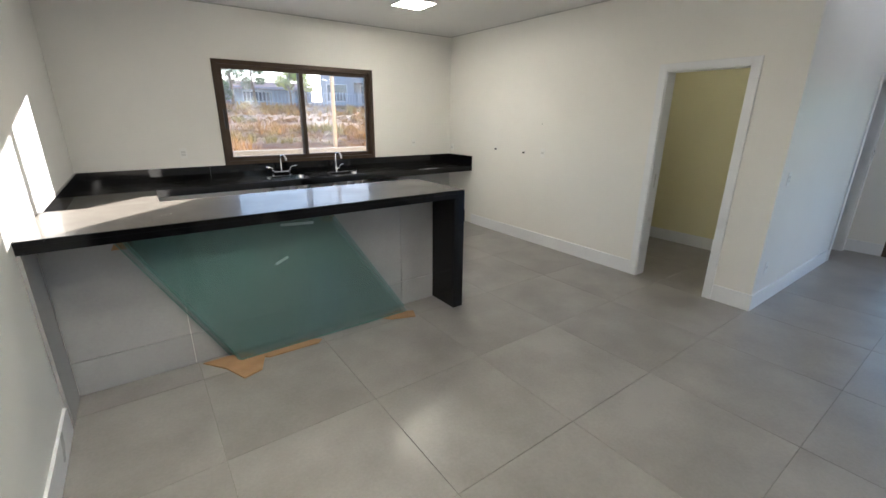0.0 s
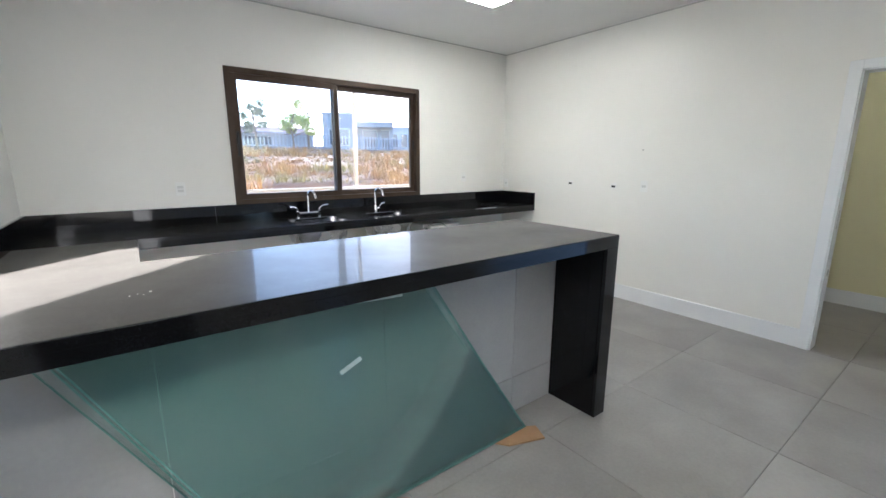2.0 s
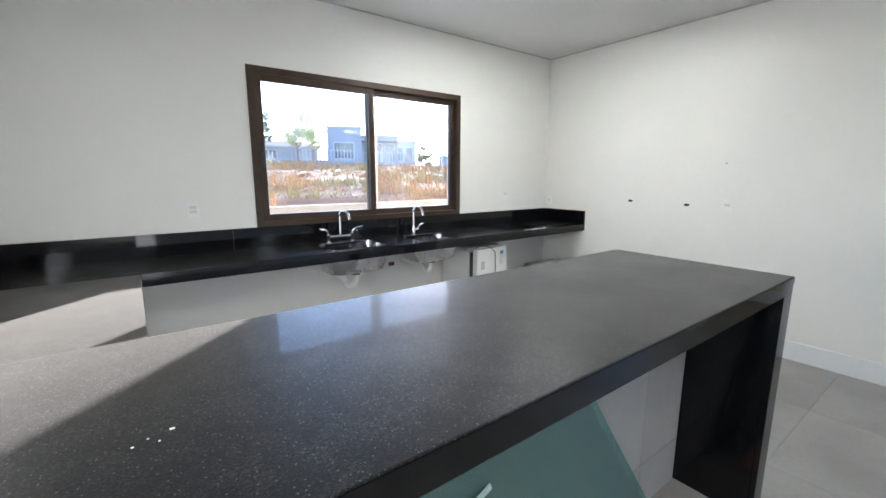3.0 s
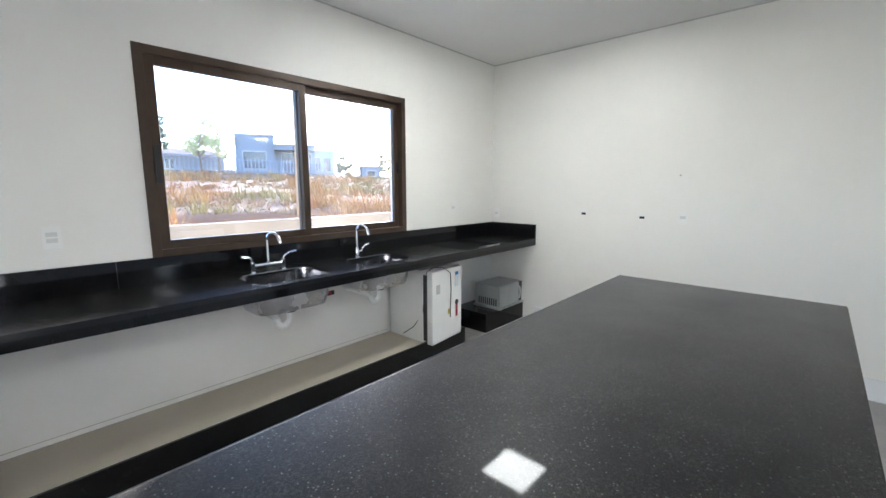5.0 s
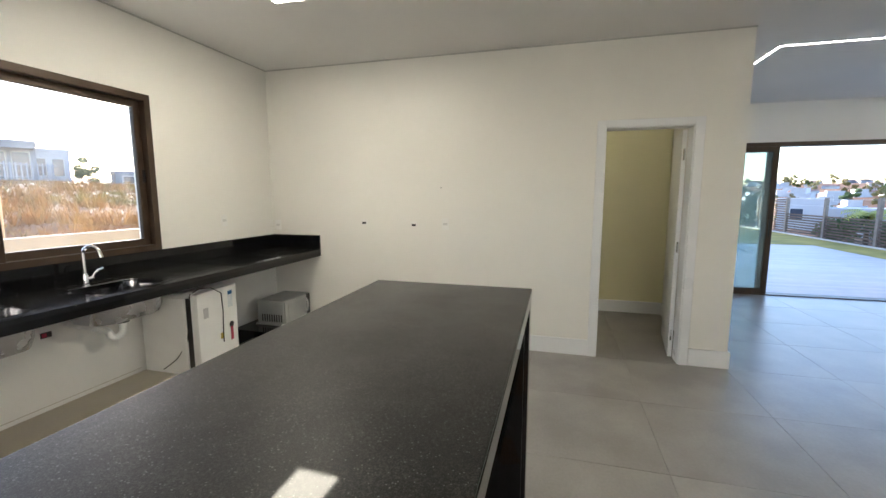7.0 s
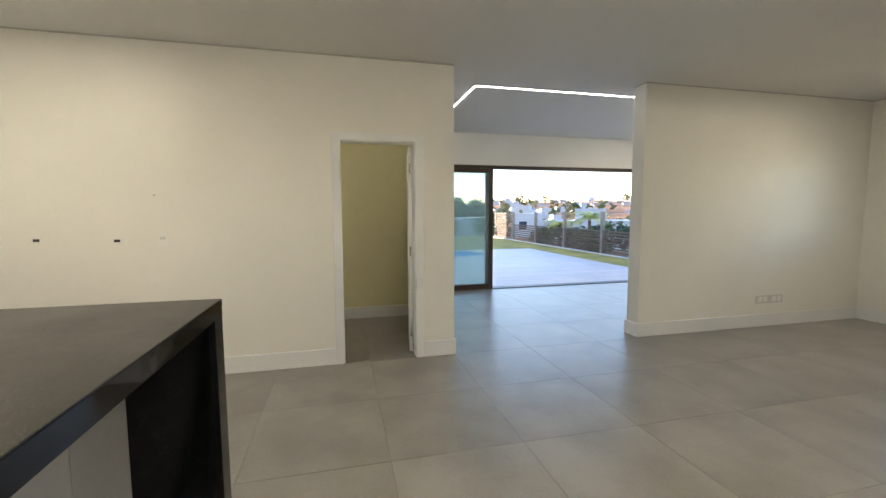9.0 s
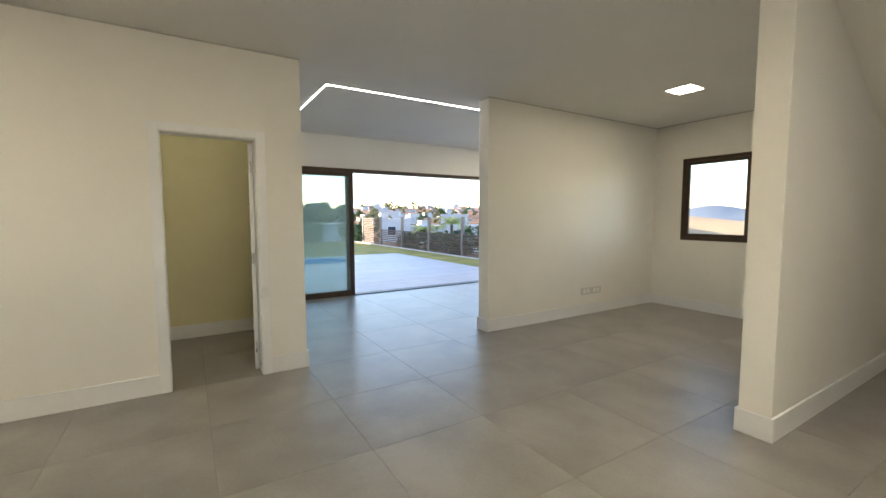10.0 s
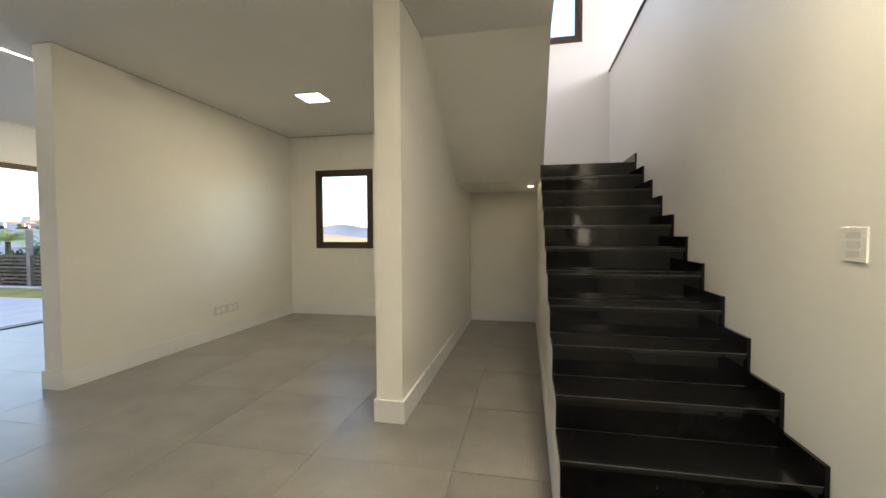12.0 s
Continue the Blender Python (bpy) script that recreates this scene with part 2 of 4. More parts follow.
def wall(name, axis, p0, p1, a0, a1, z0, z1, holes=(), material=None, label=""):
    """A wall along x or y from a0 to a1, between p0 and p1 across, with holes (a0, a1, z0, z1) through it."""
    bm = bmesh.new()
    cuts = sorted({a0, a1, *(h[0] for h in holes), *(h[1] for h in holes)})
    for s, e in zip(cuts, cuts[1:]):
        spans, here = [], [h for h in holes if h[0] <= s and h[1] >= e]
        low = z0
        for h in sorted(here, key=lambda h: h[2]):
            if h[2] > low:
                spans.append((low, h[2]))
            low = h[3]
        if low < z1:
            spans.append((low, z1))
        for lo, hi in spans:
            if axis == "x":
                box(bm, s, e, p0, p1, lo, hi)
            else:
                box(bm, p0, p1, s, e, lo, hi)
    return structure(name, bm, material or WHITE, label or "smooth white painted plaster wall")


# walls, ceilings
W1 = (-3.43, -1.415, 1.09, 2.28)
W2 = (-1.375, -0.433, 1.08, 2.30)
W3 = (-4.49, -3.0, 3.98, 5.6)
# unseen opening, added for the stairwell's area lamp
W4 = (-9.6, -5.0, 3.9, 5.7)
SLIDE = (-9.9, -4.97, 0.0, 2.29)
wall("wall_north", "x", 0, 0.2, -5.07, 3.45, 0, 3.1, [W1])
wall("wall_west", "y", -5.07, -4.87, -10.25, 0, 0, 3.1)
wall("wall_west_guard", "y", -5.07, -4.87, -10.25, -5.55, 3.1, 3.52)
wall("wall_kitchen_east", "y", 0, 0.15, -4.6, 0, 0, H, [(-4.24, -3.48, 0, 2.14)])
wall("wall_living_north", "x", -4.6, -4.45, 0.15, 3.27, 0, H, [(2.46, 3.17, 0, 2.14)])
wall("wall_pantry_north", "x", -2.6, -2.45, 0.15, 1.70, 0, H, (), CREAM_LIT)
wall("wall_pantry_east", "y", 1.70, 1.85, -4.45, -2.45, 0, H, (), CREAM_LIT)
wall("wall_hall_end", "x", -3.0, -2.85, 1.85, 3.27, 0, H)
wall("wall_partition", "y", 0.03, 0.22, -10.25, -6.805, 0, H)
wall("wall_stair_side", "y", -2.93, -2.745, -10.25, -6.765, 0, H)
wall("wall_south", "x", -10.45, -10.25, -8.2, 3.45, 0, 6.0, [W2, W3])
wall("wall_east", "y", 3.27, 3.45, -10.25, 0, 0, 3.1, [SLIDE])
wall("wall_upper_west", "y", -8.2, -8.0, -10.25, -4.0, 3.1, 6.0, [W4])
wall("wall_upper_north", "x", -4.0, -3.8, -8.2, -2.0, 3.1, 6.0)
wall("wall_upper_east", "y", -2.95, -2.75, -10.25, -4.0, 3.1, 6.0)
structure("ceiling_upper", boxes((-8.2, -2.75, -10.45, -3.8, 6.0, 6.2)), CEIL, "white upper ceiling")
structure("floor_upper", boxes((-8.2, -5.07, -10.25, -3.8, 2.9, 3.1)), TILE, "upper floor slab")
structure("ceiling", boxes((-4.87, 3.27, -5.55, 0, H, 3.1), (-3.93, 3.27, -7.37, -5.55, H, 3.1), (-2.95, 3.27, -10.25, -7.37, H, 3.1)), CEIL, "smooth white plasterboard ceiling")

# floor under the tiles
structure("floor", boxes((-5.07, 3.45, -10.45, 0.2, -0.15, -0.006)), GROUT, "grout bed under grey porcelain floor tiles")

# stairs
RISE, RUN, Y1 = 0.1694, 0.2864, -5.589

import mathutils.geometry


def rounded(w, d, r, cx=0.0, cy=0.0, n=6):
    """The outline of a rectangle with round corners, counter-clockwise."""
    out = []
    for sx, sy, a in ((1, 1, 0), (-1, 1, 90), (-1, -1, 180), (1, -1, 270)):
        for k in range(n + 1):
            t = radians(a + 90 * k / n)
            out.append((cx + sx * (w / 2 - r) + r * math.cos(t), cy + sy * (d / 2 - r) + r * math.sin(t)))
    return out


def slab_with_holes(x0, x1, y0, y1, z0, z1, loops):
    bm = bmesh.new()
    rings = [[(x0, y0), (x1, y0), (x1, y1), (x0, y1)]] + [lp[::-1] for lp in loops]
    flat = [p for ring in rings for p in ring]
    low = [bm.verts.new((*p, z0)) for p in flat]
    top = [bm.verts.new((*p, z1)) for p in flat]
    for tri in mathutils.geometry.tessellate_polygon([[Vector((*p, 0)) for p in ring] for ring in rings]):
        bm.faces.new([top[i] for i in tri])
        bm.faces.new([low[i] for i in tri][::-1])
    at = 0
    for ring in rings:
        n = len(ring)
        for k in range(n):
            a, b = at + k, at + (k + 1) % n
            bm.faces.new((low[a], low[b], top[b], top[a]))
        at += n
    return bm


def loft(bm, rings, cap=True):
    rows = [[bm.verts.new(p) for p in ring] for ring in rings]
    n = len(rows[0])
    for a, b in zip(rows, rows[1:]):
        for k in range(n):
            bm.faces.new((a[k], a[(k + 1) % n], b[(k + 1) % n], b[k]))
    if cap:
        bm.faces.new(rows[-1])
    return rows


def lathe(bm, profile, cx, cy, sides=20):
    rings = [[(cx + r * math.cos(2 * math.pi * k / sides), cy + r * math.sin(2 * math.pi * k / sides), z) for k in range(sides)] for r, z in profile]
    rows = loft(bm, rings)
    bm.faces.new(rows[0][::-1])
    return bm


def prism(bm, outline, axis, a0, a1):
    """An outline in the plane across the axis ("x": y, z; "y": x, z), drawn out from a0 to a1."""
    def at(p, a):
        return (a, p[0], p[1]) if axis == "x" else (p[0], a, p[1])
    lo = [bm.verts.new(at(p, a0)) for p in outline]
    hi = [bm.verts.new(at(p, a1)) for p in outline]
    bm.faces.new(lo[::-1])
    bm.faces.new(hi)
    n = len(outline)
    for k in range(n):
        bm.faces.new((lo[k], lo[(k + 1) % n], hi[(k + 1) % n], hi[k]))
    return bm


# stairs: black granite treads and risers on a white masonry core
stairs = tagged(new("stairs"), "straight flight of polished black granite stairs", kind="structure")
core = bmesh.new()
for k in range(11):
    box(core, -4.868, -3.93, Y1 - RUN * (k + 1), Y1 - RUN * k - 0.02, 0, (k + 1) * RISE - 0.03)
box(core, -4.868, -3.93, -8.75, Y1 - RUN * 11 - 0.0, 0, 1.95)
part("core", core, WHITE, stairs, "white plastered masonry under the steps")
bm = bmesh.new()
for k in range(11):
    box(bm, -3.93, -3.90, Y1 - RUN * (k + 1), Y1 - RUN * k - 0.0185, 0, (k + 1) * RISE - 0.0285)
box(bm, -3.93, -3.90, -10.25, Y1 - RUN * 11 - 0.0185, 0, 1.90)
part("side_wall", bm, WHITE, stairs, "white plastered side of the stairs")
part("skirting", boxes((-3.90, -3.885, -10.25, Y1, 0.0, 0.155)), TRIM, stairs, "white skirting along the stair side")
for k in range(11):
    y = Y1 - RUN * k
    part("tread", soft_boxes(0.003, (-4.868, -3.897, y - RUN, y + 0.012, (k + 1) * RISE - 0.028, (k + 1) * RISE)), GRANITE_WORK, stairs)
    # thin strip painting a highlight on the tread's front arris
    part("nosing_highlight", boxes((-4.866, -3.8965, y + 0.0095, y + 0.0128, (k + 1) * RISE - 0.0025, (k + 1) * RISE + 0.0006)), EDGE_HIGHLIGHT, stairs, "pale strip painted as the tread edge highlight")
    part("riser", boxes((-4.868, -3.899, y - 0.018, y, k * RISE + 0.001, (k + 1) * RISE - 0.028)), GRANITE, stairs)
    part("skirting", soft_boxes(0.002, (-4.868, -4.85, y - RUN, y + 0.0, (k + 1) * RISE, (k + 1) * RISE + 0.082), (-4.868, -4.85, y, y + 0.016, k * RISE + 0.082, (k + 1) * RISE + 0.082)), GRANITE, stairs)
y = Y1 - RUN * 11
part("riser", boxes((-4.868, -3.897, y - 0.018, y + 0.004, 11 * RISE + 0.001, 12 * RISE)), GRANITE, stairs)
part("skirting", boxes((-4.868, -4.85, -10.25, y + 0.016, 12 * RISE, 12 * RISE + 0.09)), GRANITE, stairs)
part("landing", boxes((-4.868, -3.90, -10.248, y - 0.018, 12 * RISE - 0.028, 12 * RISE), (-3.90, -2.9305, -10.248, -9.06, 12 * RISE - 0.028, 12 * RISE)), GRANITE, stairs, "black granite landing slab")
part("landing_slab", boxes((-3.93, -2.9305, -10.248, -9.0, 1.90, 2.0)), WHITE, stairs, "white plastered underside of the landing")
part("upper_flight", prism(bmesh.new(), [(-9.0, 1.90), (-7.37, 2.862), (-7.37, 3.1), (-7.1, 3.35), (-8.9, 2.30), (-9.0, 2.2)], "x", -3.93, -2.9305), WHITE, stairs, "white sloping underside of the upper flight")
structure("guard_cap", soft_boxes(0.003, (-5.09, -4.85, -10.25, -5.55, 3.52, 3.545)), GRANITE, "black granite capping on the guard wall")

# baseboards
BB = 0.155


def baseboard(*row):
    structure("baseboard", soft_boxes(0.003, row), TRIM, "white painted tall baseboard")


for row in (
    (-0.016, 0, -3.455, -0.62, 0, BB), (-0.016, 0, -4.6, -4.29, 0, BB), (-0.016, 2.38, -4.616, -4.6, 0, BB),
    (3.254, 3.27, -4.97, -4.6, 0, BB), (3.254, 3.27, -10.25, -9.9, 0, BB),
    (0.014, 0.03, -10.234, -6.805, 0, BB), (0.22, 0.236, -10.234, -6.805, 0, BB), (0.014, 0.236, -6.805, -6.789, 0, BB),
    (-2.729, 0.014, -10.25, -10.234, 0, BB), (0.236, 3.254, -10.25, -10.234, 0, BB),
    (-2.745, -2.729, -10.234, -6.765, 0, BB), (-2.946, -2.93, -10.234, -6.765, 0, BB), (-2.946, -2.729, -6.765, -6.749, 0, BB),
    (-3.885, -2.946, -10.25, -10.234, 0, BB), (-4.87, -4.854, -5.57, -3.03, 0, BB),
    (1.684, 1.70, -4.434, -2.6, 0, BB), (0.15, 1.684, -4.45, -4.434, 0, BB), (1.85, 3.27, -3.016, -3.0, 0, BB), (3.254, 3.27, -4.45, -3.016, 0, BB),
):
    baseboard(*row)

# grey strips painting the shade of the narrow recess where walls meet the ceiling
bm = bmesh.new()
g = 0.012
for x0, x1, y0, y1 in ((-4.87, 0, -0.004, 0), (-0.004, 0, -4.6, 0), (-0.004, 3.27, -4.604, -4.6), (-4.87, -4.866, -5.55, 0), (0.026, 0.03, -10.25, -6.8), (0.22, 0.224, -10.25, -6.8), (0.026, 0.224, -6.805, -6.801),
                       (-2.745, 0.03, -10.25, -10.246), (-2.745, -2.741, -10.25, -6.765), (-2.934, -2.93, -7.37, -6.765), (-2.934, -2.741, -6.765, -6.761)):
    box(bm, x0, x1, y0, y1, H - g, H - 0.0005)
structure("ceiling_gap_shade", bm, GREY_AND_SHADE, "thin grey strip painted as shade of the ceiling gap")


# door openings
def opening(y0, y1, name, along_y=True):
    """White lining and flat casings of a door opening, 2.10 m high."""
    top, w, t = 2.105, 0.072, 0.02
    x0, x1 = (0.0, 0.15)

    def put(bm, a0, a1, p0, p1, z0, z1):
        if along_y:
            box(bm, p0, p1, a0, a1, z0, z1)
        else:
            box(bm, a0, a1, -4.6 + p0, -4.6 + p1, z0, z1)
    frame_ob = tagged(new(name), "white painted timber door frame", kind="structure")
    bm = bmesh.new()
    put(bm, y0 - 0.035, y0, x0 - 0.004, x1, 0, top + 0.035)
    put(bm, y1, y1 + 0.035, x0 - 0.004, x1, 0, top + 0.035)
    put(bm, y0, y1, x0 - 0.004, x1, top, top + 0.035)
    part("lining", bm, TRIM, frame_ob)
    bm = bmesh.new()
    put(bm, y0 - w - 0.01, y0 - 0.008, x0 - t, x0 - 0.001, 0, top + w)
    put(bm, y1 + 0.008, y1 + w + 0.01, x0 - t, x0 - 0.001, 0, top + w)
    put(bm, y0 - 0.008, y1 + 0.008, x0 - t, x0 - 0.001, top + 0.008, top + w)
    bmesh.ops.bevel(bm, geom=bm.edges[:], offset=0.002, segments=1, affect="EDGES")
    part("casing", bm, TRIM, frame_ob)
    return frame_ob


fr1 = opening(-4.205, -3.515, "door_frame_1")
part("strike_plate", boxes((0.06, 0.085, -3.518, -3.515, 0.98, 1.12)), STEEL, fr1, "steel strike plate")
fr2 = opening(2.495, 3.135, "door_frame_2", False)

door = tagged(new("door_1"), "white flush pantry door standing open", kind="structure")
door.matrix_world = pose(0.155, -4.20, 0, 0, 0, -98)
part("leaf", soft_boxes(0.003, (-0.036, 0.0, 0.0, 0.68, 0.008, 2.095)), TRIM, door)
for z in (0.22, 1.05, 1.88):
    part("hinge", tube(bmesh.new(), [(-0.018, -0.012, z - 0.05), (-0.018, -0.012, z + 0.05)], 0.008, 8), STEEL, door, "steel hinge")
bm = bmesh.new()
tube(bm, [(0.0, 0.62, 1.03), (0.045, 0.62, 1.03), (0.052, 0.60, 1.03), (0.052, 0.50, 1.03)], 0.008, 8)
part("handle", bm, STEEL, door, "steel lever handle", True)
part("rose", lathe(bmesh.new(), [(0.0001, 0), (0.02, 0), (0.02, 0.004), (0.0001, 0.004)], 0, 0), STEEL, door, "steel rose").matrix_basis = pose(0, 0.62, 1.03, 0, 90, 0)

door2 = tagged(new("door_2"), "white flush hall door standing open", kind="structure")
door2.matrix_world = pose(3.13, -4.44, 0, 0, 0, 0)
part("leaf", soft_boxes(0.003, (0.02, 0.056, 0.0, 0.62, 0.008, 2.095)), TRIM, door2)


# windows and the sliding door, bronze aluminium
def ring_frame(bm, axis, a0, a1, z0, z1, p0, p1, w, wb=None):
    wb = w if wb is None else wb

    def put(s0, s1, lo, hi):
        if axis == "x":
            box(bm, s0, s1, p0, p1, lo, hi)
        else:
            box(bm, p0, p1, s0, s1, lo, hi)
    put(a0, a0 + w, z0, z1)
    put(a1 - w, a1, z0, z1)
    put(a0 + w, a1 - w, z0, z0 + wb)
    put(a0 + w, a1 - w, z1 - w, z1)


def sliding_window(name, axis, a0, a1, z0, z1, p_in, p_out, two=True, label=""):
    """A sliding window in a wall along the axis; p_in and p_out: its inner and outer face."""
    s = 1 if p_out > p_in else -1
    win = tagged(new(name), label, kind="structure")
    bm = bmesh.new()
    q0, q1 = sorted((p_in, p_in + s * 0.10))
    ring_frame(bm, axis, a0 - 0.012, a1 + 0.012, z0 - 0.012, z1 + 0.012, q0, q1, 0.05)
    bmesh.ops.bevel(bm, geom=bm.edges[:], offset=0.002, segments=1, affect="EDGES")
    part("window_frame", bm, FRAME, win)
    mid = (a0 + a1) / 2
    spans = [(a0 + 0.038, mid + 0.03, 0.012), (mid - 0.03, a1 - 0.038, 0.052)] if two else [(a0 + 0.038, a1 - 0.038, 0.02)]
    for s0, s1, off in spans:
        q0, q1 = sorted((p_in + s * off, p_in + s * (off + 0.035)))
        bm = bmesh.new()
        ring_frame(bm, axis, s0, s1, z0 + 0.038, z1 - 0.038, q0, q1, 0.052)
        bmesh.ops.bevel(bm, geom=bm.edges[:], offset=0.002, segments=1, affect="EDGES")
        sash = part("sash", bm, FRAME, win)
        m = (q0 + q1) / 2
        rows = (s0 + 0.05, s1 - 0.05, m - 0.002, m + 0.002) if axis == "x" else (m - 0.002, m + 0.002, s0 + 0.05, s1 - 0.05)
        pane = part("pane", boxes((*rows, z0 + 0.085, z1 - 0.085)), DUSTY if name == "window_1" else PANE, sash, "clear glass pane")
        pane.visible_shadow = False
    return win


DUSTY = smear(hazy_glass("dusty window glass", (0.93, 0.93, 0.92), (0.72, 0.76, 0.80), 0.012), (0.88, 0.90, 0.92), 0.035)
w1 = sliding_window("window_1", "x", W1[0], W1[1], W1[2], W1[3], -0.012, 0.2, True, "bronze aluminium sliding window with two panes")
part("latch", soft_boxes(0.004, (-3.385, -3.360, -0.022, -0.0, 1.52, 1.74)), DARK, w1, "black sash latch")
part("latch", soft_boxes(0.003, (-1.475, -1.462, 0.02, 0.045, 1.62, 1.72)), DARK, w1, "black sash latch")
part("sill", boxes((W1[0] - 0.03, W1[1] + 0.03, 0.1, 0.24, W1[2] - 0.03, W1[2] - 0.012)), TRIM, w1, "pale outer sill")
sliding_window("window_2", "x", W2[0], W2[1], W2[2], W2[3], -10.238, -10.45, False, "bronze aluminium window with one pane")
sliding_window("window_3", "x", W3[0], W3[1], W3[2], W3[3], -10.238, -10.45, False, "bronze aluminium stairwell window")

PANE_BLUE = hazy_glass("bluish glass", (0.90, 0.96, 0.96), (0.60, 0.76, 0.78), 0.20)
slider = tagged(new("sliding_door"), "bronze aluminium sliding glass door, half open", kind="structure")
bm = bmesh.new()
box(bm, 3.262, 3.44, SLIDE[0], SLIDE[1], 2.235, 2.295)
box(bm, 3.262, 3.44, SLIDE[0], SLIDE[1], -0.004, 0.014)
box(bm, 3.262, 3.44, SLIDE[1] - 0.05, SLIDE[1], 0.014, 2.235)
box(bm, 3.262, 3.44, SLIDE[0], SLIDE[0] + 0.05, 0.014, 2.235)
part("door_frame", bm, FRAME, slider)
for s0, s1, q in ((-6.25, -5.02, 3.275), (-6.20, -4.99, 3.335)):
    bm = bmesh.new()
    ring_frame(bm, "y", s0, s1, 0.014, 2.235, q, q + 0.045, 0.075, 0.085)
    bmesh.ops.bevel(bm, geom=bm.edges[:], offset=0.002, segments=1, affect="EDGES")
    sash = part("sash", bm, FRAME, slider)
    pane = part("pane", boxes((q + 0.02, q + 0.026, s0 + 0.073, s1 - 0.073, 0.095, 2.162)), PANE_BLUE, sash, "bluish clear glass pane")
    pane.visible_shadow = False
part("handle", soft_boxes(0.003, (3.262, 3.275, -6.215, -6.195, 0.9, 1.15)), DARK, slider, "black pull handle")

# kitchen worktop
SINKS = ((-2.815, -0.365, 0.50, 0.34), (-2.04, -0.345, 0.46, 0.32))
loops = [rounded(w, d, 0.09, cx, cy) for cx, cy, w, d in SINKS]
top = thing("kitchen_worktop", "long black granite worktop fixed below the window", "worktop")
part("end_slab", boxes((-4.868, -3.6215, -0.60, -0.002, 0.90, 0.93)), GRANITE_WORK, top)
part("top_slab", slab_with_holes(-3.620, -0.002, -0.60, -0.002, 0.90, 0.93, loops), GRANITE_WORK, top)
part("return_slab", boxes((-4.868, -4.215, -2.225, -0.602, 0.90, 0.93)), GRANITE_TOP, top)
part("apron", boxes((-4.213, -0.002, -0.60, -0.58, 0.855, 0.90)), GRANITE, top)
part("apron", boxes((-4.235, -4.215, -2.225, -0.602, 0.855, 0.90)), GRANITE, top)
for row in ((-3.62, -0.002, -0.022, -0.002), (-4.868, -3.622, -0.022, -0.002), (-0.022, -0.002, -0.60, -0.024), (-4.868, -4.848, -2.225, -0.024)):
    part("backsplash", soft_boxes(0.0015, (*row, 0.9305, 1.085)), GRANITE, top)


POLISHED = surface("polished steel", (0.34, 0.34, 0.36), (0.46, 0.46, 0.48), 9, 0.12, 0.05, 0.05, 30, metal=1.0)


def sink(cx, cy, w, d):
    ob = thing("kitchen_sink", "stainless steel sink bowl set into black worktop", "sink", (cx, cy, 0.93), "sinks in the worktop")
    bm = bmesh.new()
    prof = [(1.0, 1.0, 0.0005), (1.0, 1.0, 0.003), (0.95, 0.93, 0.003), (0.94, 0.92, -0.01), (0.92, 0.90, -0.13), (0.86, 0.82, -0.185), (0.62, 0.55, -0.205), (0.18, 0.26, -0.21)]
    loft(bm, [[(x * a, y * b, z) for x, y in rounded(w + 0.03, d + 0.03, 0.10)] for a, b, z in prof])
    part("bowl", bm, POLISHED, ob, "brushed steel bowl", True)
    bm = bmesh.new()
    prof = [(0.965, 0.95, -0.032), (0.945, 0.935, -0.14), (0.88, 0.84, -0.198), (0.64, 0.57, -0.216), (0.18, 0.26, -0.221)]
    loft(bm, [[(x * a, y * b, z) for x, y in rounded(w + 0.03, d + 0.03, 0.10)] for a, b, z in prof])
    part("underside", bm, STEEL, ob, "dull steel underside", True)
    part("strainer", lathe(bmesh.new(), [(0.055, -0.209), (0.055, -0.204), (0.03, -0.206), (0.012, -0.204), (0.004, -0.201)], 0.02, 0), CHROME, ob, "chrome strainer", True)
    part("drain_nut", lathe(bmesh.new(), [(0.025, -0.245), (0.04, -0.245), (0.04, -0.221), (0.025, -0.221)], 0.02, 0), DARK, ob, "black drain nut", True)
    bm = bmesh.new()
    pts = [(0.02, 0, -0.245), (0.02, 0, -0.29)] + [(0.02 - 0.045 + 0.045 * math.cos(a), 0.0, -0.29 - 0.045 * math.sin(a)) for a in (0.5, 1.0, 1.57, 2.1, 2.7, 3.14)] + [(-0.07, 0.03, -0.275), (-0.075, 0.15, -0.265), (-0.075, -cy - 0.003, -0.265)]
    tube(bm, pts, 0.021, 12)
    part("drain_pipe", bm, PLASTIC, ob, "white plastic trap pipe", True)
    return ob


for s in SINKS:
    sink(*s)


def gooseneck(bm, x, y, z0, z1, r, reach, turn=0.0, rad=0.011):
    dx, dy = math.sin(radians(turn)), -math.cos(radians(turn))
    pts = [(x, y, z0), (x, y, z1 - r)]
    pts += [(x + dx * r * (1 - math.cos(a)), y + dy * r * (1 - math.cos(a)), z1 - r + r * math.sin(a)) for a in (0.3, 0.6, 0.95, 1.3, 1.57, 1.9, 2.25, 2.6)]
    e = pts[-1]
    pts.append((e[0] + dx * 0.012, e[1] + dy * 0.012, e[2] - reach))
    tube(bm, pts, rad, 12, [rad] * (len(pts) - 2) + [rad * 1.25, rad * 1.3])


def lever(bm, x, y, z, side, up=0.05, long=0.085):
    tube(bm, [(x, y, z), (x + side * 0.01, y - 0.01, z + up * 0.6), (x + side * long * 0.45, y - 0.022, z + up), (x + side * long, y - 0.03, z + up * 1.12)], 0.008, 10, [0.010, 0.008, 0.007, 0.009])


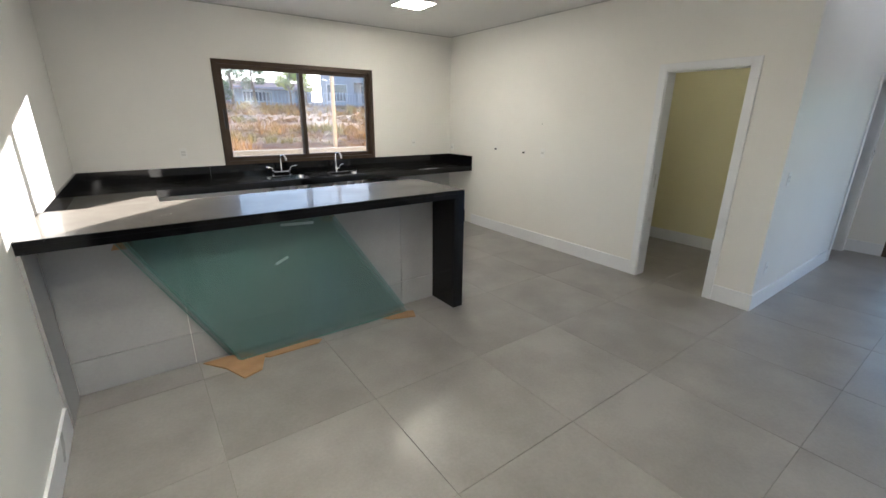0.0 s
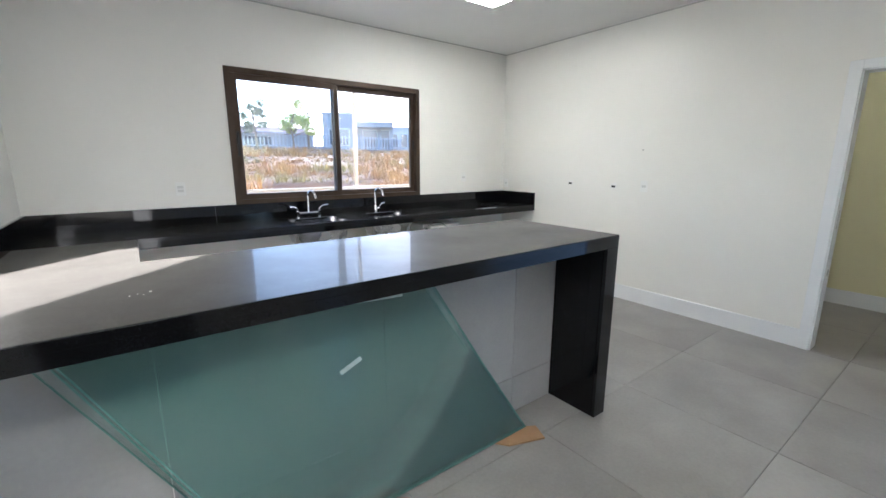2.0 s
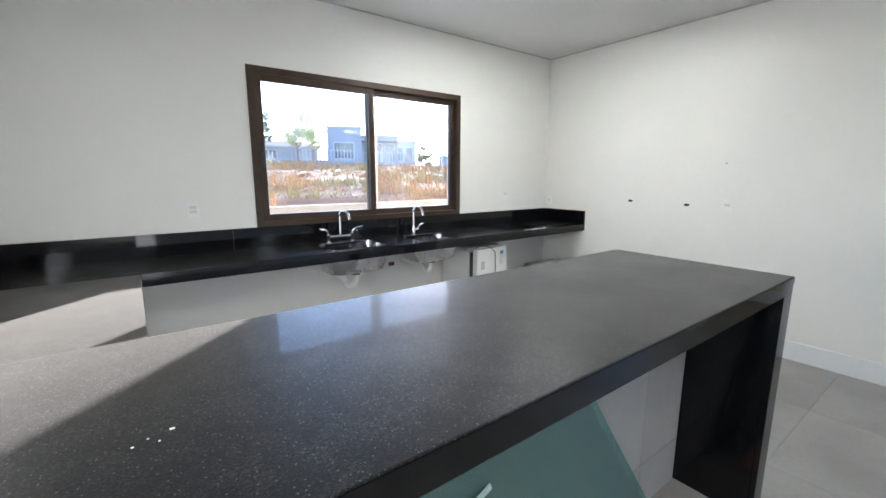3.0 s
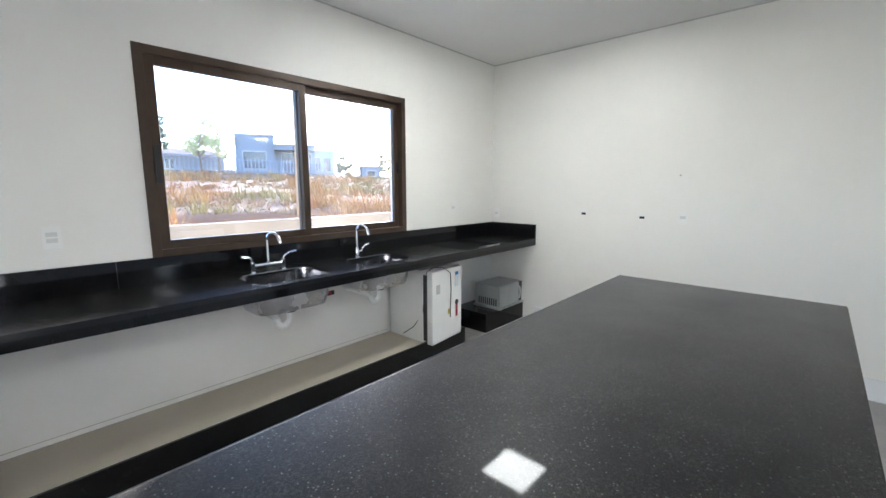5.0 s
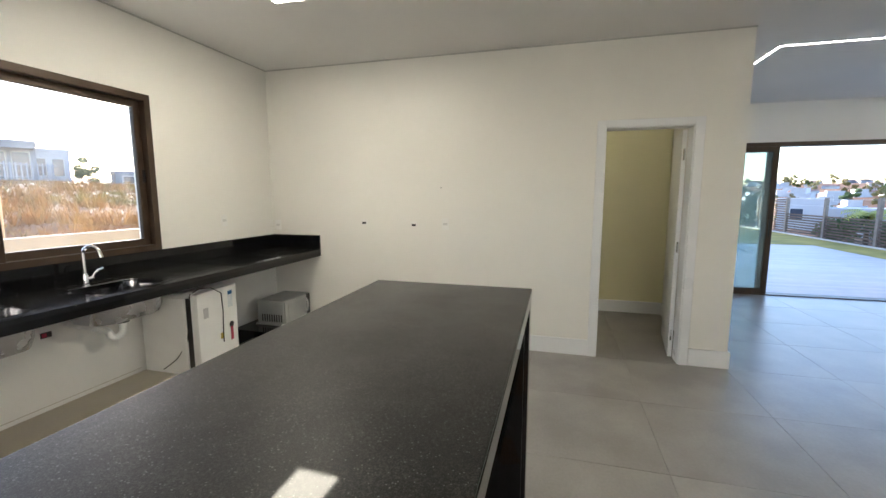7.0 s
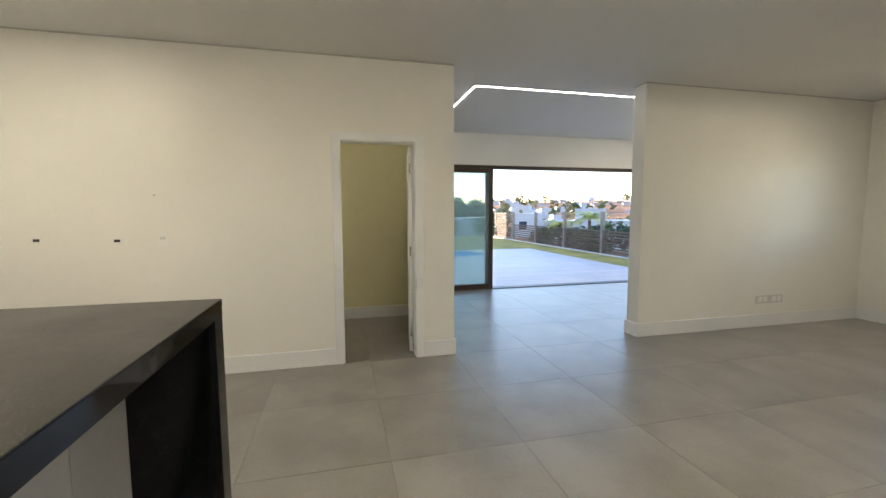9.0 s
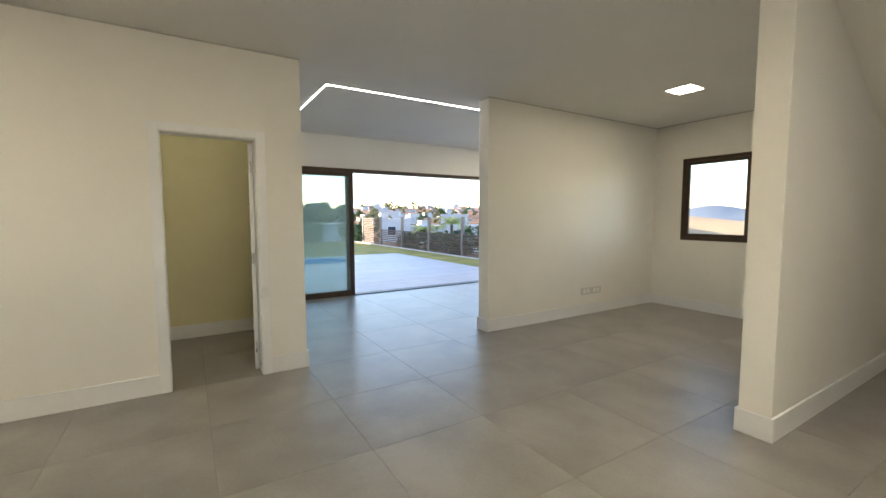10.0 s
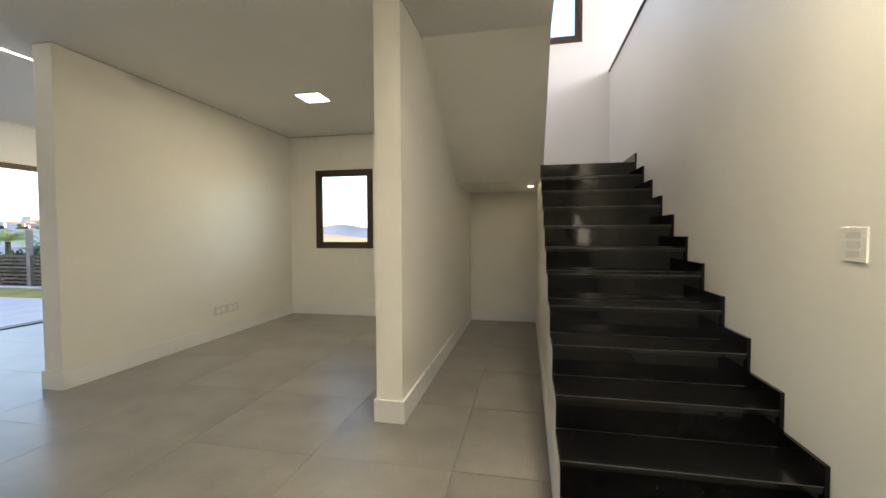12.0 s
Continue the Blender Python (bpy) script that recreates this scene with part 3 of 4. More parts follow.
mix1 = thing("bridge_tap", "chrome bridge tap with two levers behind sink", "tap", (-2.83, -0.17, 0.93))
for s in (-1, 1):
    part("base", lathe(bmesh.new(), [(0.022, 0), (0.024, 0.006), (0.015, 0.014), (0.013, 0.045), (0.017, 0.055), (0.017, 0.075), (0.006, 0.082)], s * 0.105, 0), CHROME, mix1, "", True)
    bm = bmesh.new()
    lever(bm, s * 0.105, 0, 0.07, s)
    part("lever", bm, CHROME, mix1, "curved chrome lever", True)
part("bridge", tube(bmesh.new(), [(-0.105, 0, 0.052), (0.105, 0, 0.052)], 0.012, 12), CHROME, mix1, "", True)
bm = bmesh.new()
gooseneck(bm, 0, 0, 0.052, 0.262, 0.05, 0.04, 25)
part("spout", bm, CHROME, mix1, "curved chrome spout", True)
mix2 = thing("single_tap", "chrome single lever tap behind small sink", "tap", (-2.085, -0.15, 0.93))
part("base", lathe(bmesh.new(), [(0.026, 0), (0.026, 0.005), (0.018, 0.012), (0.016, 0.07), (0.011, 0.085)], 0, 0), CHROME, mix2, "", True)
bm = bmesh.new()
gooseneck(bm, 0, 0, 0.05, 0.262, 0.05, 0.05, 25)
part("spout", bm, CHROME, mix2, "curved chrome spout", True)
bm = bmesh.new()
tube(bm, [(0, 0, 0.045), (0.045, 0, 0.05)], 0.012, 10)
lever(bm, 0.045, 0, 0.05, 1, 0.05, 0.05)
part("lever", bm, CHROME, mix2, "curved chrome lever", True)

hob = thing("cooktop", "black glass cooktop set flush in worktop", "cooktop", (-0.93, -0.30, 0.93))
BLACKGLASS = surface("black glass", (0.008, 0.008, 0.009), (0.012, 0.012, 0.013), 4, 0.06, 0.02, 0)
part("glass_top", soft_boxes(0.002, (-0.22, 0.28, -0.26, 0.24, 0.0005, 0.007)), BLACKGLASS, hob)
part("rim", boxes((-0.06, 0.275, -0.2645, -0.2605, 0.0005, 0.0078)), STEEL, hob, "steel front rim")

# plinth under the worktop
BEIGE = surface("beige tile", (0.42, 0.37, 0.28), (0.50, 0.45, 0.35), 1.7, 0.35, 0.07, 0.03, 60)
plinth = thing("plinth", "low tiled plinth with black granite front", "plinth")
part("top", boxes((-4.868, -1.10, -0.455, -0.002, 0.003, 0.148)), BEIGE, plinth, "beige tile top")
part("front", boxes((-4.868, -1.08, -0.472, -0.455, 0.003, 0.152)), GRANITE, plinth, "black granite front strip")
part("end", boxes((-1.10, -1.08, -0.455, -0.002, 0.003, 0.152)), GRANITE, plinth, "black granite end strip")

# thin brown line drawn on the wall just above the plinth
structure("wall_mark", boxes((-4.85, -1.66, -0.0015, 0, 0.176, 0.179)), surface("brown mark", (0.40, 0.34, 0.27), (0.46, 0.40, 0.32), 8, 0.8), "thin brown line along the wall above the plinth")

# small fridge
fridge = thing("mini_fridge", "small white fridge with door ajar on plinth", "fridge", (-1.645, -0.03, 0.155))
part("body", soft_boxes(0.008, (0, 0.44, -0.42, 0, 0.0, 0.60)), PLASTIC, fridge)
part("top_panel", soft_boxes(0.006, (0.0, 0.44, -0.40, 0, 0.602, 0.635)), PLASTIC, fridge, "white lid panel")
fdoor = part("door", soft_boxes(0.012, (0.0, 0.44, -0.06, 0.0, 0.0, 0.64)), PLASTIC, fridge, "white door slightly ajar")
fdoor.matrix_basis = pose(0.005, -0.475, -0.006, 0, 0, 6)
part("gasket", boxes((0.012, 0.02, -0.472, -0.425, 0.02, 0.60)), DARK, fridge, "dark door gasket")
part("rating_label", boxes((0.055, 0.105, -0.0625, -0.0605, 0.44, 0.52)), surface("grey paper", (0.45, 0.45, 0.45), (0.5, 0.5, 0.5), 20, 0.6), fdoor, "grey paper label")
part("energy_label", boxes((0.33, 0.385, -0.0625, -0.0605, 0.46, 0.60)), surface("blue label", (0.55, 0.62, 0.66), (0.7, 0.72, 0.72), 30, 0.6), fdoor, "pale blue energy label")
part("energy_bar", boxes((0.332, 0.383, -0.0632, -0.0626, 0.565, 0.595)), surface("blue ink", (0.03, 0.16, 0.40), (0.04, 0.18, 0.44), 30, 0.6), fdoor, "dark blue label bar")
RED = surface("red ribbon print", (0.35, 0.02, 0.05), (0.42, 0.03, 0.07), 20, 0.5)
part("ribbon_tail", boxes((0.345, 0.375, -0.0628, -0.0605, 0.18, 0.29)), RED, fdoor, "red ribbon sticker")
bm = lathe(bmesh.new(), [(0.0001, 0), (0.026, 0), (0.026, 0.002), (0.0001, 0.002)], 0, 0)
part("seal_disc", bm, DARK, fdoor, "round dark seal sticker").matrix_basis = pose(0.36, -0.0605, 0.31, 90, 0, 0)
part("tag", boxes((0.225, 0.255, -0.068, -0.0615, 0.23, 0.275)), surface("yellow tag", (0.62, 0.5, 0.05), (0.7, 0.55, 0.08), 20, 0.6), fdoor, "yellow cable tag")
cable = single("power_cable", tube(bmesh.new(), [(0, 0.005, 0.63), (0.03, -0.02, 0.655), (0.11, -0.06, 0.65), (0.165, -0.10, 0.60), (0.175, -0.10, 0.45), (0.165, -0.10, 0.28), (0.165, -0.10, 0.20)], 0.004, 6), DARK, "black power cable draped over fridge door", "cable", (-1.57, -0.465, 0.155), smooth=True)
cable2 = single("power_cable", tube(bmesh.new(), [(0, 0, 0.63), (-0.02, 0.0, 0.57), (-0.03, 0.0, 0.42), (-0.04, 0.02, 0.25), (-0.055, 0.12, 0.12), (-0.05, 0.25, 0.03), (-0.02, 0.36, 0.008)], 0.004, 6), DARK, "black power cable hanging beside fridge", "cable", (-1.595, -0.465, 0.155), smooth=True)

# black base with a microwave
base = single("granite_block", soft_boxes(0.004, (-0.36, 0.36, -0.215, 0.215, 0.0, 0.20)), GRANITE, "low black granite block in the corner", "plinth", (-0.385, -0.26, 0.002))
mw = thing("microwave", "silver grey microwave oven on black block", "microwave", (-0.30, -0.325, 0.203))
SILVER = surface("silver paint", (0.36, 0.37, 0.36), (0.42, 0.43, 0.42), 6, 0.35, 0.05, 0.02, metal=0.4)
part("tray", soft_boxes(0.004, (-0.25, 0.24, -0.185, 0.17, 0, 0.014)), SILVER, mw, "thin grey board")
part("body", soft_boxes(0.006, (-0.23, 0.22, -0.15, 0.16, 0.02, 0.25)), SILVER, mw)
part("door", soft_boxes(0.004, (-0.228, 0.14, -0.172, -0.152, 0.025, 0.245)), SILVER, mw, "grey door")
part("window", soft_boxes(0.002, (-0.18, 0.08, -0.1765, -0.1725, 0.05, 0.22)), SILVER, mw, "silver grey door panel")
part("control_panel", boxes((0.145, 0.208, -0.168, -0.152, 0.025, 0.245)), DARK, mw, "black control panel")
part("handle", tube(bmesh.new(), [(0.115, -0.172, 0.06), (0.115, -0.20, 0.08), (0.115, -0.208, 0.14), (0.115, -0.20, 0.19), (0.115, -0.172, 0.215)], 0.010, 8), SILVER, mw, "curved silver handle", True)
for k in range(9):
    part("vent_slot", boxes((-0.2315, -0.2298, -0.13 + k * 0.028, -0.116 + k * 0.028, 0.035, 0.11)), DARK, mw)
for sx in (-0.18, 0.17):
    for sy in (-0.12, 0.12):
        part("foot", boxes((sx - 0.012, sx + 0.012, sy - 0.012, sy + 0.012, 0.014, 0.02)), DARK, mw)

# island
island = thing("kitchen_island", "black granite bar island with tiled front", "island")
part("top_slab", soft_boxes(0.0035, (-4.868, -2.087, -3.006, -2.227, 1.056, 1.086)), GRANITE_TOP, island)
part("apron", boxes((-4.868, -2.087, -3.006, -2.986, 1.016, 1.055)), GRANITE, island)
part("apron", boxes((-4.868, -2.087, -2.247, -2.227, 1.016, 1.055)), GRANITE, island)
part("slab_edge", boxes((-4.868, -2.090, -3.0085, -3.0062, 1.0565, 1.0825)), GRANITE, island, "polished black slab edge")
part("leg", soft_boxes(0.002, (-2.19, -2.087, -2.984, -2.249, 0.0015, 1.055), (-2.19, -2.087, -3.006, -2.986, 0.0015, 1.0155)), GRANITE, island, "black granite waterfall leg")
part("body", boxes((-4.868, -2.195, -2.66, -2.30, 0.002, 1.05)), WHITE, island, "white plastered masonry body")
part("side_cladding", boxes((-4.868, -4.852, -3.0, -2.68, 0.002, 1.015)), TILE_WALL, island, "grey tile strip on the wall")
for x0, x1 in ((-4.85, -4.218), (-4.214, -3.380), (-3.376, -2.542), (-2.538, -2.195)):
    for z0, z1 in ((0.003, 0.228), (0.232, 1.05)):
        part("tile", soft_boxes(0.0012, (x0, x1, -2.678, -2.66, z0, z1)), TILE_WALL, island)
single("socket_box", soft_boxes(0.003, (0, 0.012, -0.03, 0.03, -0.05, 0.05)), DARK, "small black socket on island leg", "socket", (-2.0868, -2.75, 0.83))

# stacked glass sheets leaning on the island
GREEN = hazy_glass("green sheet glass", (0.94, 0.98, 0.97), (0.50, 0.78, 0.73), 0.10)
for node in GREEN.node_tree.nodes:
    if node.type == "BSDF_GLOSSY":
        node.inputs["Roughness"].default_value = 0.05
GLASS_EDGE = surface("glass edge", (0.16, 0.32, 0.28), (0.24, 0.42, 0.38), 10, 0.15)
# foot y, rise of the lean, four corners along x, height
SHEETS = ((-2.722, 0.018, (-4.005, -2.545, -3.165, -4.520), 0.955), (-2.818, 0.100, (-3.965, -2.615, -3.215, -4.470), 0.945), (-2.832, 0.100, (-3.950, -2.585, -3.185, -4.455), 0.950))
for foot, rise, (xa, xb, xc, xd), high in SHEETS:
    gl = thing("glass_sheet", "slanted green glass balustrade sheet leaning on island", "glass sheet", (0.0, foot, 0.012), "stacked glass sheets")
    tip = -math.degrees(math.atan2(rise, high))
    bm = prism(bmesh.new(), [(xa, 0.0), (xb, 0.0), (xc, high), (xd, high)], "y", -0.004, 0.004)
    part("sheet", bm, GREEN, gl).matrix_basis = pose(0, 0, 0, tip, 0, 0)
    bm = bmesh.new()
    pts = [(xa, 0, 0.0), (xb, 0, 0.0), (xc, 0, high), (xd, 0, high)]
    for a, b in zip(pts, pts[1:] + pts[:1]):
        tube(bm, [a, b], 0.0028, 4)
    part("polished_edge", bm, GLASS_EDGE, gl, "dull green polished edge").matrix_basis = pose(0, 0, 0, tip, 0, 0)
CARD = surface("brown cardboard", (0.36, 0.21, 0.10), (0.44, 0.27, 0.14), 9, 0.85, 0.05, 0.15, 120)


def card(outline, label, at=(0, 0, 0.003), t=0.008, rot=None):
    bm = bmesh.new()
    lo = [bm.verts.new((x, y, 0)) for x, y in outline]
    hi = [bm.verts.new((x, y, t)) for x, y in outline]
    bm.faces.new(lo[::-1])
    bm.faces.new(hi)
    n = len(outline)
    for k in range(n):
        bm.faces.new((lo[k], lo[(k + 1) % n], hi[(k + 1) % n], hi[k]))
    ob = single("cardboard", bm, CARD, label, "cardboard", at, "cardboard pads under the glass")
    if rot:
        ob.matrix_world = rot
    return ob


card([(-4.18, -2.72), (-4.06, -2.88), (-3.98, -3.07), (-3.86, -3.03), (-3.80, -2.86), (-3.93, -2.72)], "folded brown cardboard under the glass edge")
card([(-3.84, -2.84), (-3.78, -2.90), (-3.42, -2.91), (-3.38, -2.87), (-3.5, -2.78)], "flat brown cardboard under the glass edge")
card([(-2.84, -2.80), (-2.77, -2.89), (-2.57, -2.96), (-2.53, -2.86), (-2.66, -2.78)], "brown cardboard corner pad on tiles")
card([(0, 0), (0.10, 0.0), (0.11, 0.05), (0.03, 0.06)], "small brown cardboard pad behind glass top", rot=pose(-4.53, -2.689, 0.90, 90, 0, 0))
card([(0, 0), (0.09, -0.03), (0.12, 0.03), (0.05, 0.06)], "small brown cardboard pad behind glass top", rot=pose(-3.26, -2.689, 0.91, 90, 0, 0))
STRIP = surface("clear tape", (0.38, 0.45, 0.43), (0.55, 0.60, 0.58), 15, 0.2)
for x, z, ln, tilt in ((-3.63, 0.640, 0.10, -24), (-3.56, 0.915, 0.24, 3)):
    tp = single("tape_strip", soft_boxes(0.001, (0, ln, -0.002, 0.0, -0.010, 0.010)), STRIP, "pale tape strip stuck on glass sheet", "tape", (0, 0, 0), "tape strips on the glass")
    tp.matrix_world = pose(x, -2.838 + z * 0.1053, z + 0.012, -6.0, tilt, 0)


# sockets and switches
GREYP = surface("grey plastic", (0.60, 0.60, 0.585), (0.65, 0.65, 0.63), 9, 0.4, 0.05, 0.0)
def plate(name, axis, x, y, z, w, h, label, group="", insert=None, side=-1):
    """A wall plate: axis "x" on a wall facing along x, "y" along y; side: the way it faces."""
    ob = thing(name, label, "socket" if "socket" in name else "switch", (x, y, z), group)
    ob.matrix_world = pose(x, y, z, 0, 0, 0 if axis == "y" else 90)
    s = side if axis == "y" else -side
    a, b = sorted((0, s * 0.006))
    part("plate", soft_boxes(0.002, (-w / 2, w / 2, a, b, -h / 2, h / 2)), PLASTIC, ob)
    for i in range({"socket": 1, "pair": 2, "three": 3, None: 0}[insert]):
        n = {"socket": 1, "pair": 2, "three": 3}[insert]
        zz = (i - (n - 1) / 2) * h * 0.27
        a, b = sorted((s * 0.006, s * 0.0075))
        part("insert", soft_boxes(0.001, (-w * 0.3, w * 0.3, a, b, zz - h * 0.10, zz + h * 0.10)), GREYP, ob)
    return ob


def hole_plate(y, z):
    ob = thing("socket_outlet", "open wiring box with dark insert in wall", "socket", (0, y, z), "wall sockets")
    part("surround", boxes((-0.006, -0.0005, -0.036, 0.036, -0.02, 0.034)), PLASTIC, ob)
    part("opening", boxes((-0.0075, -0.0065, -0.022, 0.022, -0.016, 0.006)), DARK, ob, "dark opening")


hole_plate(-1.136, 1.235)
hole_plate(-1.694, 1.222)
plate("socket_plate", "x", 0, -2.03, 1.233, 0.075, 0.115, "white socket plate on plain wall", "wall sockets", "socket")
plate("socket_plate", "x", 0, -0.069, 1.19, 0.07, 0.11, "white socket plate beside worktop corner", "wall sockets", "socket")
single("wall_anchor", tube(bmesh.new(), [(0.0, 0, 0), (-0.004, 0, 0)], 0.009, 10), GREY_AND_SHADE, "small grey anchor hole in wall", "anchor", (-0.0005, -1.985, 1.597))
plate("socket_plate", "y", -3.865, 0, 1.243, 0.075, 0.115, "white socket plate above black splashback", "wall sockets", "pair")
plate("socket_plate", "y", -0.72, 0, 1.28, 0.075, 0.115, "white socket plate above black splashback", "wall sockets", "socket")
plate("switch_plate", "y", 0.20, -4.6, 1.19, 0.075, 0.12, "white light switch near door corner", "wall switches", "pair")
plate("socket_plate", "y", 0.21, -4.6, 0.38, 0.075, 0.115, "white low socket plate above baseboard", "wall sockets", "socket")
grille = thing("wall_outlet_strip", "pale grey outlet strip low on white wall", "socket", (0.03, -8.725, 0.342))
part("plate", soft_boxes(0.002, (-0.010, -0.001, -0.215, -0.002, -0.052, 0.052), (-0.010, -0.001, 0.002, 0.215, -0.052, 0.052)), GREYP, grille)
for k in (-0.15, -0.07, 0.07, 0.15):
    part("insert", soft_boxes(0.001, (-0.013, -0.0105, k - 0.028, k + 0.028, -0.03, 0.03)), PLASTIC, grille)
plate("switch_plate", "x", -4.87, -5.78, 1.25, 0.115, 0.12, "white three gang switch beside stairs", "wall switches", "three", 1)
ob = thing("socket_outlet", "red and black wiring outlet under worktop", "socket", (-2.25, 0, 0.64))
part("plate", boxes((-0.03, 0.03, -0.006, -0.001, -0.018, 0.018)), DARK, ob)
part("terminal", boxes((-0.024, 0.0, -0.009, -0.0065, -0.012, 0.012)), RED, ob, "red terminal")
ob = thing("socket_outlet", "small black outlets in black splashback", "socket", (-3.36, -0.022, 1.0), "splashback sockets")
part("plate", soft_boxes(0.002, (-0.05, 0.05, -0.006, -0.001, -0.03, 0.03)), BLACKGLASS, ob)
copy_thing(ob, pose(-3.08, -0.022, 1.0))
copy_thing(ob, pose(-2.25, -0.022, 1.0))


# lamps
def panel(x, y, w):
    ob = thing("ceiling_lamp", "square lit LED ceiling lamp, seen ones and added fill", "ceiling lamp", (x, y, H), "ceiling lamps")
    bm = bmesh.new()
    ring_frame(bm, "x", -w / 2 - 0.008, w / 2 + 0.008, -w / 2 - 0.008, w / 2 + 0.008, 0, 0.006, 0.008)
    fr = part("frame", bm, TRIM, ob)
    fr.matrix_basis = pose(0, 0, -0.0005, -90, 0, 0) @ pose(0, 0, 0)
    part("diffuser", boxes((-w / 2, w / 2, -w / 2, w / 2, -0.005, -0.001)), LAMP, ob, "glowing white diffuser")


panel(-1.53, -1.34, 0.36)
panel(-1.34, -8.52, 0.27)
# unseen panel added to brighten the living room
panel(1.60, -9.30, 0.36)
panel(0.95, -3.55, 0.13)
# two unseen panels added overhead as fill for the kitchen
panel(-4.35, -5.10, 0.36)
panel(-4.45, -4.20, 0.36)
spot = thing("downlight", "small recessed downlight under the landing, lit", "ceiling lamp", (-3.80, -9.55, 1.90))
part("ring", lathe(bmesh.new(), [(0.024, -0.004), (0.036, -0.004), (0.036, -0.0005), (0.024, -0.0005)], 0, 0), TRIM, spot)
part("bulb", lathe(bmesh.new(), [(0.0005, -0.007), (0.022, -0.007), (0.022, -0.0045), (0.0005, -0.0045)], 0, 0), glow("warm bulb", (1.0, 0.80, 0.52), 22), spot, "glowing warm lens")
led = thing("led_profile", "thin lit LED line around living room ceiling", "ceiling lamp", (0, 0, H))
for row in ((0.586, 0.593, -9.6, -5.020), (0.586, 2.9, -5.019, -5.012)):
    part("strip", boxes((*row, -0.004, -0.001)), glow("led strip", (1.0, 0.90, 0.78), 5), led)

# small things left on the stairs
single("paper_scrap", soft_boxes(0.002, (-0.012, 0.012, -0.028, 0.028, 0, 0.012)), PLASTIC, "small white plastic scrap lying on stair tread", "scrap", (-4.07, -6.80, 2 * RISE + 0.001), turn=20)
bm = bmesh.new()
tube(bm, [(-0.045, 0, 0.012), (-0.02, 0.005, 0.014), (0.02, -0.004, 0.013), (0.05, 0.0, 0.012)], 0.009, 8, [0.012, 0.006, 0.006, 0.012])
single("metal_fitting", bm, CHROME, "small chrome fitting lying on black stair tread", "fitting", (-3.99, -7.12, 5 * RISE + 0.001), smooth=True)
bm = bmesh.new()
for x, y, w in ((0, 0, 0.004), (0.02, 0.012, 0.003), (0.034, -0.004, 0.003), (0.05, 0.02, 0.007)):
    box(bm, x, x + w, y, y + w * 0.7, 0, 0.001)
single("dust_crumbs", bm, PLASTIC, "white crumbs scattered on granite island", "crumbs", (-4.25, -2.74, 1.0868))


# outdoors: one sheet of ground, from the plot to the horizon
def ground_z(x, y):
    z = -0.16
    if y > 2.7:
        z = 0.93 + (min(y, 34) - 2.7) * 0.062
        if y > 34:
            z += min((y - 34) * 0.02, 5)
    far_e = max(0.0, min(1.0, (x - 22) / 14))
    far_s = max(0.0, min(1.0, (-14.5 - y) / 10))
    z -= 3.2 * max(far_e, far_s) * (1 if y < 2.7 else 0.3)
    d = math.hypot(x, y)
    if d > 60 and y < 20:
        side = max(0.0, min(1.0, (math.degrees(math.atan2(y, x)) + 63) / 8)) if x > 0 else 0.0
        z += min(d - 60, 130) * 0.070 * side
    if y < -60:
        z -= min(-y - 60, 200) * 0.04 * (1 - max(0.0, min(1.0, (x / -y - 0.5) * 3)))
    return z


lines = sorted({round(math.copysign(abs(t) ** 2.6 * 900, t), 2) for t in (k / 60 for k in range(-60, 61))} | {2.55, 2.7, -12.6, -14.5})
gv, gf = [], []
for yy in lines:
    for xx in lines:
        near = -4.9 < xx < 3.4 and -10.4 < yy < 0.1
        gv.append((xx, yy, -0.17 if near else ground_z(xx, yy) + (0.10 * noise.noise(Vector((xx * 0.4, yy * 0.4, 0))) if yy > 2.8 else 0)))
n = len(lines)
for j in range(n - 1):
    for i in range(n - 1):
        gf.append((j * n + i, j * n + i + 1, (j + 1) * n + i + 1, (j + 1) * n + i))
gm = bpy.data.meshes.new("ground")
gm.from_pydata(gv, [], gf)
SOIL = surface("dry soil and grass", (0.15, 0.050, 0.016), (0.22, 0.105, 0.035), 0.35, 0.95, 0.03, 0.4, 9)
gm.materials.append(SOIL)
gm.shade_smooth()
tagged(new("ground", gm), "dry reddish soil with straw coloured grass", kind="structure")

LAWN = surface("lawn", (0.20, 0.17, 0.03), (0.42, 0.31, 0.06), 1.2, 0.95, 0.03, 0.5, 40)
structure("lawn", boxes((11.42, 21.0, -12.3, -4.6, -0.15, -0.06), (3.47, 11.42, -12.3, -10.93, -0.15, -0.06)), LAWN, "short lawn, green and straw coloured")
DECK = surface("deck boards", (0.42, 0.345, 0.315), (0.54, 0.45, 0.41), 3.0, 0.45, 0.1, 0.1, 60, vary=0.25)
deck = structure("terrace", boxes((3.46, 11.4, -10.9, -4.5, -0.15, -0.062)), GROUT, "pale greyish board terrace")
PX0, PX1, PY0 = 9.2, 11.0, -8.3
dm = {}
for k in range(53):
    x0 = 3.47 + 0.15 * k
    if x0 > 11.3:
        break
    pool_here = PX0 - 0.3 < x0 < PX1 + 0.15
    y1 = PY0 - 0.25 if pool_here else -4.55
    if y1 not in dm:
        dm[y1] = mesh_of("board", soft_boxes(0.003, (0.002, 0.148, -10.9, y1, -0.06, -0.035)), DECK)
    ob = new("board", dm[y1])
    ob.parent = deck
    ob.matrix_basis = pose(x0, 0, 0)
pool = thing("swimming_pool", "small blue swimming pool with pale stone rim", "pool", (PX0, PY0, -0.03))
WATER = surface("pool water", (0.09, 0.30, 0.46), (0.13, 0.38, 0.54), 3, 0.25, 0.02, 0.25, 6, spec=0.0)
